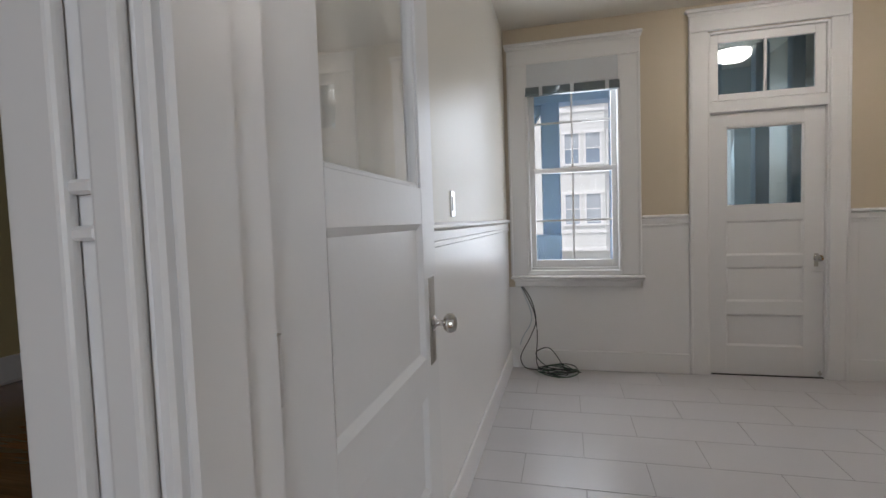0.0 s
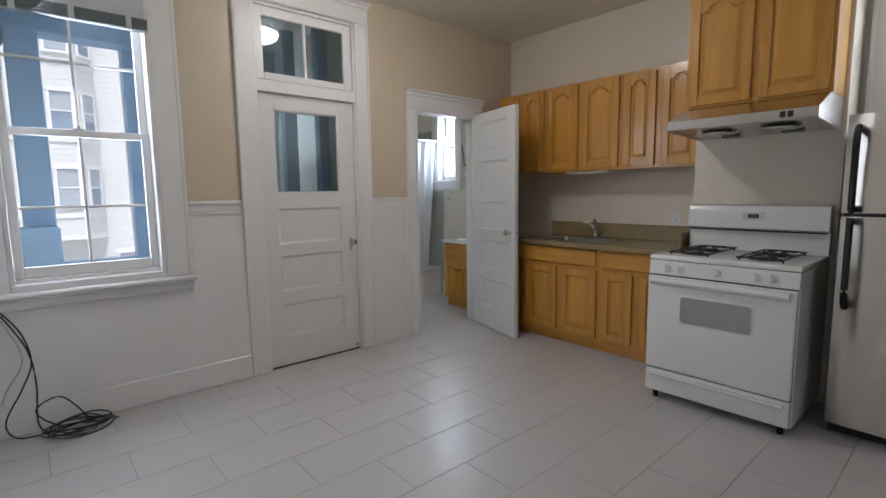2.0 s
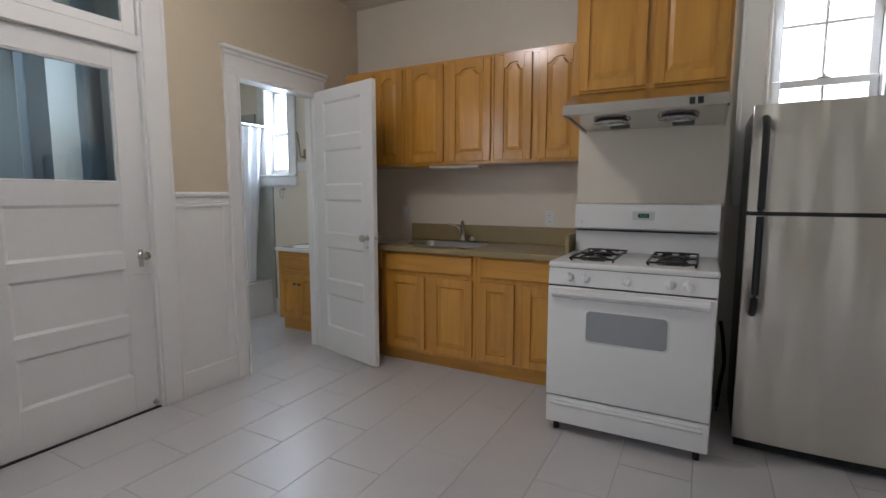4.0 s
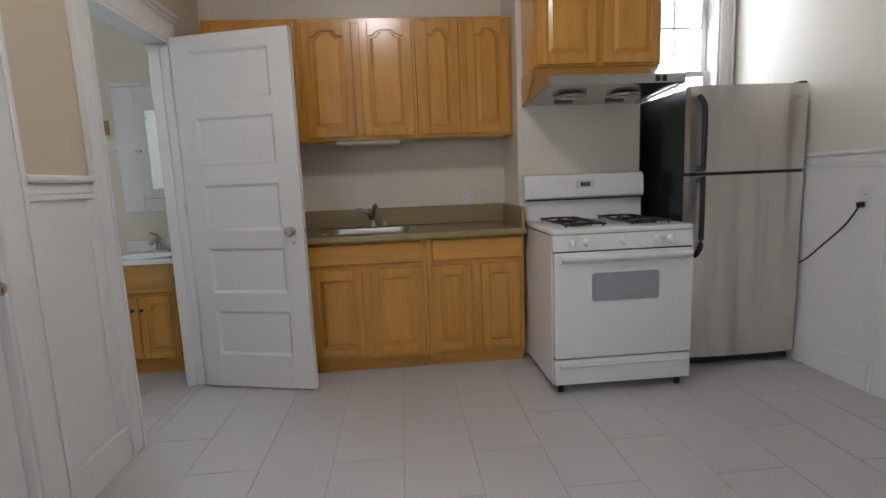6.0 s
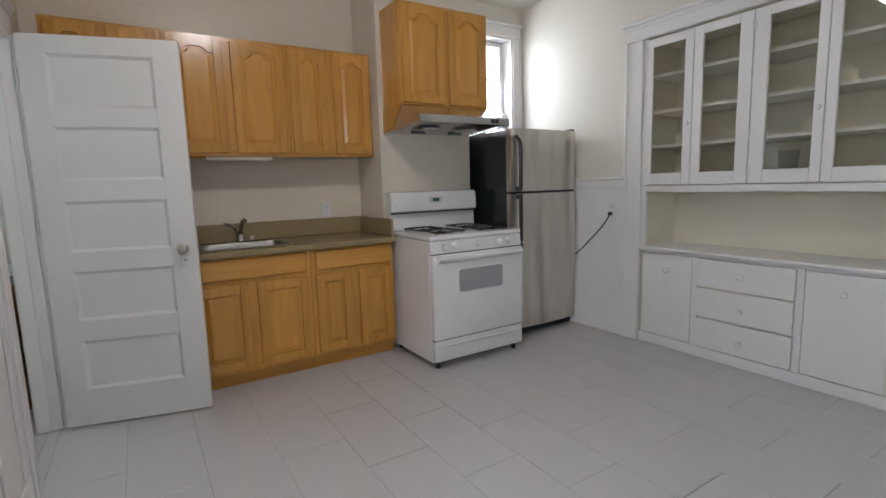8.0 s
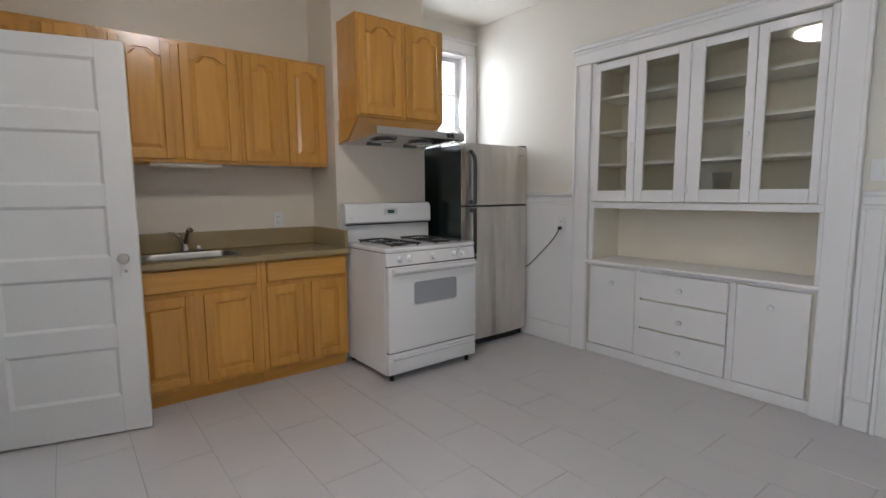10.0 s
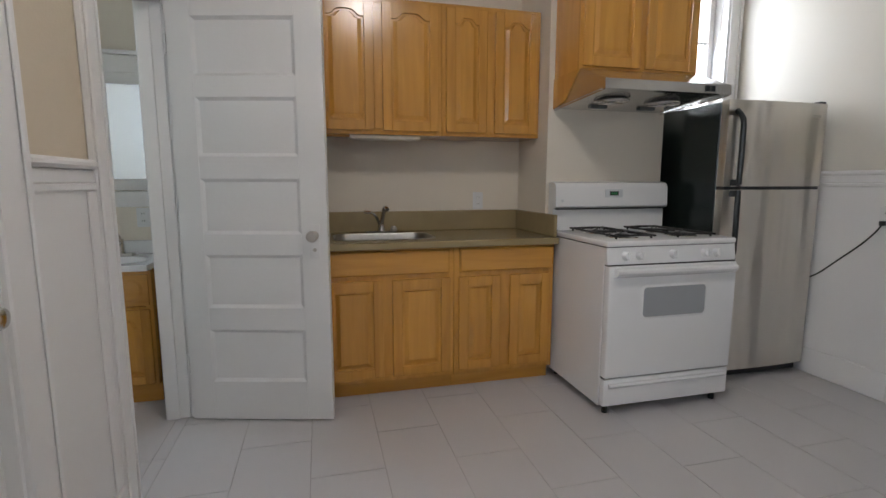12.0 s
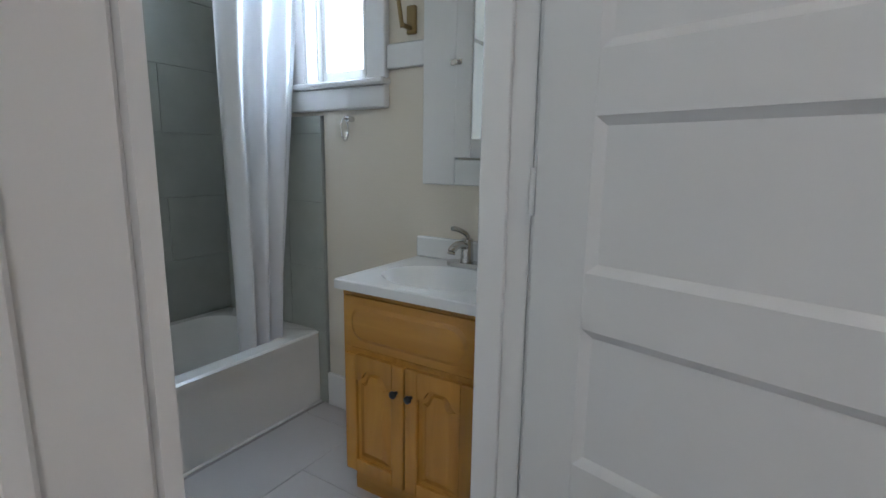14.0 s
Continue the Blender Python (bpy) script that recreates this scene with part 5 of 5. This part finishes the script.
med = thing("medicine_cabinet", (4.32, 5.25, 1.5), "white recessed medicine cabinet with a mirror door", "cabinet", move=(0, 0.045, 0.012))
part("side_board", MB().box(4.312, 4.339, 5.352, 5.495, 1.052, 1.92, 0.004), WHITE, med)
part("bottom_board", MB().box(4.312, 4.339, 4.97, 5.352, 1.052, 1.145, 0.004), WHITE, med)
part("top_board", MB().box(4.312, 4.339, 4.97, 5.352, 1.82, 1.92, 0.004), WHITE, med)
part("cap", MB().box(4.305, 4.339, 5.022, 5.50, 1.921, 1.945, 0.004), WHITE, med)
md = part("cabinet_door", MB().box(4.302, 4.322, 5.285, 5.350, 1.15, 1.818, 0.003).box(4.302, 4.322, 5.028, 5.055, 1.15, 1.818, 0.003).box(4.302, 4.322, 5.055, 5.285, 1.15, 1.215, 0.003).box(4.302, 4.322, 5.055, 5.285, 1.755, 1.818, 0.003), WHITE, med)
part("mirror_pane", MB().box(4.308, 4.315, 5.05, 5.29, 1.21, 1.76), MIRROR, md, "mirror glass")
part("latch", MB().box(4.298, 4.302, 5.325, 5.370, 1.468, 1.486, 0.001).cyl((4.302, 5.34, 1.477), (4.282, 5.34, 1.477), 0.007), CHROME, md, "small chrome latch")
ring = thing("towel_ring", (4.32, 5.815, 1.25), "chrome towel ring on the bathroom wall", "towel ring", move=(0, 0.095, 0.04))
part("post", MB().cyl((4.339, 5.815, 1.275), (4.305, 5.815, 1.275), 0.012), CHROME, ring)
part("hoop", MB().tube([(4.292 + 0.040 * math.sin(a * math.pi / 8), 5.815 + 0.020 * math.sin(a * math.pi / 8), 1.232 + 0.045 * math.cos(a * math.pi / 8)) for a in range(17)], 0.004, 8), CHROME, ring, "", True)
sconce = thing("wall_hook", (4.31, 5.565, 1.66), "aged brass towel bar bracket", "hook", move=(0, 0.05, 0.01))
part("bracket", MB().box(4.322, 4.339, 5.535, 5.575, 1.60, 1.70, 0.004).cyl((4.33, 5.555, 1.62), (4.27, 5.555, 1.62), 0.009), BRASS, sconce)
part("bar", MB().cyl((4.272, 5.555, 1.612), (4.272, 5.60, 1.86), 0.008), BRASS, sconce)
toilet = thing("toilet", (2.95, 5.62, 0.0), "white porcelain toilet against the side wall", "toilet")
part("bowl", MB().lathe([(0.10, 0), (0.11, 0.05), (0.10, 0.16), (0.15, 0.30), (0.185, 0.37), (0.185, 0.39), (0.15, 0.392)], (3.06, 5.60, 0.0), n=28, sx=1.18), PORCELAIN, toilet, "", True)
part("seat", MB().lathe([(0.19, 0), (0.195, 0.012), (0.185, 0.028), (0.02, 0.034)], (3.06, 5.60, 0.393), n=28, sx=1.18), PORCELAIN, toilet, "closed white seat", True)
part("tank", MB().box(2.605, 2.80, 5.40, 5.80, 0.36, 0.74, 0.02, 3), PORCELAIN, toilet, "", True)
part("tank_lid", MB().box(2.603, 2.81, 5.39, 5.81, 0.741, 0.77, 0.008, 2), PORCELAIN, toilet, "", True)
molding("baseboard_bath", MB().box(4.318, 4.3395, 5.565, 6.074, 0, 0.16, 0.004).box(2.601, 2.62, 5.03, 6.10, 0, 0.16, 0.004), "white bathroom baseboard", category="baseboard")

# ---- porch behind the glazed door ----
PLANK_BLUE = wood("weathered_blue_boards", (0.42, 0.52, 0.60), (0.52, 0.62, 0.70), "z", 0.6, 0.6, 0.0)
porch = thing("porch_posts", (1.9, 6.1, 0.0), "blue-grey painted posts and pipes of the porch", "post")
for x, y, w in ((1.42, 6.5, 0.05), (1.95, 6.3, 0.07), (2.28, 6.0, 0.06), (2.42, 5.6, 0.05)):
    part("post", MB().box(x - w, x + w, y - w, y + w, 0.0, 2.86, 0.006), PLANK_BLUE, porch)
part("rail", MB().box(1.27, 1.95, 6.46, 6.54, 1.55, 1.62, 0.004), PLANK_BLUE, porch)
part("pipe", MB().cyl((1.62, 6.7, 0.0), (1.62, 6.7, 2.86), 0.03).cyl((1.72, 6.72, 0.0), (1.72, 6.72, 2.86), 0.02), BLIND_HEAD, porch, "pale vertical pipes", True)
part("bin", MB().box(2.02, 2.30, 6.3, 6.6, 0.0, 1.25, 0.02), BLUE, porch, "blue box")

# ---- outside the kitchen window ----
stair = thing("fire_stair", (0.6, 5.8, -3.0), "slate blue painted timber stair posts and rails outside", "stair")
part("post", MB().box(0.235, 0.415, 5.72, 5.88, -3.0, 3.6, 0.006), BLUE, stair)
part("post", MB().box(0.90, 1.06, 5.80, 5.95, -3.0, 3.6, 0.006), BLUE, stair)
part("beam", MB().box(-0.8, 1.15, 5.7, 5.9, 2.42, 2.62, 0.006), BLUE, stair)
part("brace", MB().prism([(-0.25, 1.75), (-0.12, 1.75), (0.24, 2.35), (0.24, 2.5), (0.13, 2.5)], 5.76, 5.84, "y"), BLUE, stair)
part("rail", MB().box(0.2, 1.05, 5.78, 5.84, 0.80, 0.85, 0.004).box(0.2, 1.05, 5.78, 5.84, 0.30, 0.35, 0.004), BLUE, stair)
part("box", MB().box(0.10, 0.42, 5.5, 5.7, 0.4, 1.12, 0.01), BLUE, stair)
for k in range(5):
    part("board", MB().box(1.065 + 0.012 * k, 1.075 + 0.012 * k, 5.15 + 0.14 * k, 5.28 + 0.14 * k, -3.0, 3.6), BLUE, stair)

house = thing("apartment_building", (1.0, 24.0, -7.0), "pale clapboard apartment building with bay windows", "building")
HYW = 24.0
part("wall", MB().box(-16, 18, HYW, HYW + 0.4, -7, 16), FACADE, house, "pale wall")
part("cornice", MB().box(-16, 18, HYW - 0.5, HYW + 0.4, 16, 16.6, 0.05), FACADE_TRIM, house)
lap = MB()
for k in range(115):
    lap.box(-16, 18, HYW - 0.022, HYW - 0.0005, -7 + 0.20 * k, -7 + 0.20 * k + 0.185)
part("clapboards", lap, FACADE, house, "", False, "stuff")


def facade_window(m_, u0, u1, v1, half):
    """A sash window on a wall of the far building; half: how far its shade is drawn."""
    wv = part("window", MB(m_).box(u0 - 0.09, u0, 0, v1, 0.0, 0.05, 0.005).box(u1, u1 + 0.09, 0, v1, 0, 0.05, 0.005).box(u0 - 0.12, u1 + 0.12, v1, v1 + 0.12, 0, 0.06, 0.005).box(u0 - 0.12, u1 + 0.12, -0.09, 0, 0, 0.08, 0.005).box(u0, u1, v1 / 2 - 0.025, v1 / 2 + 0.025, 0.0, 0.03), FACADE_TRIM, house)
    part("pane", MB(m_).box(u0, u1, 0.0, v1, 0.002, 0.008), DARK_PANE, wv)
    sh = MB(m_)
    n = 20
    for q in range(n):
        zz = half + (v1 - 0.02 - half) * q / n
        sh.box(u0 + 0.02, u1 - 0.02, zz, zz + (v1 - half) / n * 0.8, 0.009, 0.012)
    part("shade", sh, SHADE, wv)


def bay(cx):
    f, s, dp = 0.95, 1.55, 0.75
    out = [(cx - s, HYW), (cx - f, HYW - dp), (cx + f, HYW - dp), (cx + s, HYW)]
    part("bay", MB().prism(out, -0.05, 15.0, "z"), FACADE, house)
    rows = MB()
    for k in range(70):
        rows.prism([(cx - s - 0.02, HYW), (cx - f - 0.012, HYW - dp - 0.02), (cx + f + 0.012, HYW - dp - 0.02), (cx + s + 0.02, HYW)], 0.2 * k, 0.2 * k + 0.185, "z")
    part("bay_clapboards", rows, FACADE, house, "", False, "stuff")
    part("bay_foot", MB().prism([(cx - s - 0.05, HYW), (cx - f - 0.04, HYW - dp - 0.06), (cx + f + 0.04, HYW - dp - 0.06), (cx + s + 0.05, HYW)], -0.22, -0.05, "z"), FACADE_TRIM, house)
    for r, z in enumerate((1.0, 3.68, 6.36, 9.04, 11.72)):
        part("belt_course", MB().prism([(cx - s - 0.05, HYW), (cx - f - 0.04, HYW - dp - 0.06), (cx + f + 0.04, HYW - dp - 0.06), (cx + s + 0.05, HYW)], z - 0.42, z - 0.30, "z"), FACADE_TRIM, house)
        for n, (a, b_) in enumerate(zip(out, out[1:])):
            u = Vector((b_[0] - a[0], b_[1] - a[1], 0))
            m_ = axes((a[0], a[1], z), u.normalized(), (0, 0, 1)) @ Matrix.Translation((0, 0, 0.021))
            L = u.length
            if n == 1:
                facade_window(m_, 0.22, 0.80, 1.3, 0.05 if r % 2 == 0 else 0.7)
                facade_window(m_, L - 0.78, L - 0.20, 1.3, 0.05 if r % 2 == 0 else 0.62)
            else:
                facade_window(m_, L / 2 - 0.27, L / 2 + 0.27, 1.3, 0.35 if r else 0.66)


for cx in (-6.6, -2.7, 1.2, 5.1, 9.0):
    bay(cx)
for x in (-4.8, 3.1, 7.0):
    facade_window(axes((x, HYW - 0.022, -2.4), (1, 0, 0), (0, 0, 1)), 0, 0.8, 1.5, 0.7)
for nm, at, w, h in (("backdrop_east", (9.0, 3.5, 3.0), 16.0, 14.0),):
    structure(nm, MB().box(at[0], at[0] + 0.05, at[1] - w / 2, at[1] + w / 2, at[2] - h / 2, at[2] + h / 2), glow("bright_overcast_sky", (0.93, 0.97, 1.0), 4.0), "bright white overcast sky beyond the windows", "backdrop")
structure("ground", MB().box(-150, 150, -150, 200, -7.3, -7.0), material("grey_yard_paving", (0.25, 0.25, 0.24), 0.8, vary=0.15), "grey paved yard far below", "ground")

# ---- floors, piece by piece ----
floor = structure("floor", MB().box(XW, 4.42, 1.045, 6.80, -0.10, -0.0026), GROUT, "grey grout bed of the tiled floor", "floor")
floor_wood = structure("floor_living", MB().box(-4.30, 4.22, -3.0, 1.04, -0.10, -0.014).box(-4.30, -0.085, 1.04, 6.0, -0.10, -0.014), SHADOW, "subfloor of the living room", "floor")
structure("floor_porch", MB().box(1.26, 2.5, 4.97, 6.80, -0.003, 0.0), LINEN, "grey porch floor", "floor")

boards = MB()
rng = random.Random(9)
y = -3.0
while y < 6.0:
    x = -4.30 - rng.random()
    while x < 4.22:
        L = rng.uniform(0.9, 1.9)
        a, b = max(x, -4.30), min(x + L, 4.22 if y < 1.0 else -0.085)
        if b - a > 0.03:
            boards.box(a + 0.0006, b - 0.0006, y + 0.0006, min(y + 0.057, 1.038 if y < 1.038 else 6.0) - 0.0006, -0.013, 0.0)
        x += L
    y += 0.0575 if not (y < 1.038 <= y + 0.0575) else 1.0385 - y
part("floorboards", boards, PINE_FLOOR, floor_wood, "glossy red-brown strip boards", False, "stuff")
structure("threshold_entry", MB().box(0.149, 0.849, 1.03, 1.11, -0.002, 0.010, 0.004), PINE_FLOOR, "worn wooden threshold", "threshold")

ROW, LONG, GAP = 0.3105, 0.613, 0.0015
cache = {}


def floor_tile(x0, x1, y0, y1):
    w, d = round(x1 - x0, 3), round(y1 - y0, 3)
    if w < 0.01 or d < 0.01:
        return
    if (w, d) not in cache:
        mb = MB().box(GAP, w - GAP, GAP, d - GAP, -0.0095, 0.0, 0.0012)
        me = bpy.data.meshes.new("tile")
        bmesh.ops.recalc_face_normals(mb.bm, faces=mb.bm.faces)
        mb.bm.to_mesh(me)
        mb.bm.free()
        me.materials.append(TILE)
        cache[(w, d)] = me
    ob = new("tile", cache[(w, d)])
    ob.parent = floor
    ob.location = (x0, y0, 0)


k = -6
while True:
    y0 = 2.690 + ROW * k
    if y0 > 6.11:
        break
    y1 = y0 + ROW
    off = 2.372 if k % 2 == 0 else 2.372 + LONG / 2
    n = -5
    while off + LONG * n < 4.4:
        x0, x1 = off + LONG * n, off + LONG * (n + 1)
        for lo_y, hi_y, lo_x, hi_x in ((1.045, 4.92, XW, XE), (4.92, 6.11, 2.60, 4.34)):
            a, b, c, d = max(x0, lo_x), min(x1, hi_x), max(y0, lo_y), min(y1, hi_y)
            if b > a and d > c:
                floor_tile(a, b, c, d)
        n += 1
    k += 1

# tub surround
sur_n = structure("tile_surround_north", MB().box(2.605, 4.328, 6.7895, 6.7998, TZ, 2.10), BATH_GROUT, "grout bed behind the grey tub tiles", "tile wall")
sur_e = structure("tile_surround_east", MB().box(4.3285, 4.3398, 6.075, 6.789, 0.0, 1.335).box(4.3285, 4.3398, 6.30, 6.789, 1.335, 2.10), BATH_GROUT, "grout bed behind the grey tub tiles", "tile wall")


def wall_tile(parent, x0, x1, y0, y1, z0, z1):
    part("tile", MB().box(x0, x1, y0, y1, z0, z1, 0.001), BATH_TILE, parent)


for j in range(6):
    z0, z1 = TZ + 0.002 + 0.30 * j, min(TZ + 0.299 + 0.30 * j, 2.10)
    x = 4.327 - (0.3 if j % 2 else 0.0)
    edges_x = [4.327] + [x - 0.6 * q for q in range(0 if j % 2 else 1, 4)]
    for a, b in zip(edges_x, edges_x[1:]):
        wall_tile(sur_n, max(b, 2.606) + 0.0015, a - 0.0015, 6.781, 6.7893, z0, z1)
for j in range(-1, 6):
    z0, z1 = max(TZ + 0.002 + 0.30 * j, 0.0), min(TZ + 0.299 + 0.30 * j, 2.10)
    z0 = 0.004 if j == -1 else z0
    for a, b in ((6.075, 6.30), (6.30, 6.60), (6.60, 6.78)):
        if a < 6.29 and z0 > 1.30:
            continue
        top = min(z1, 1.334) if a < 6.29 else z1
        if a > 6.2 and j == -1:
            continue
        if top - z0 > 0.02:
            wall_tile(sur_e, 4.320, 4.3283, a + 0.0015, b - 0.0015, z0, top)
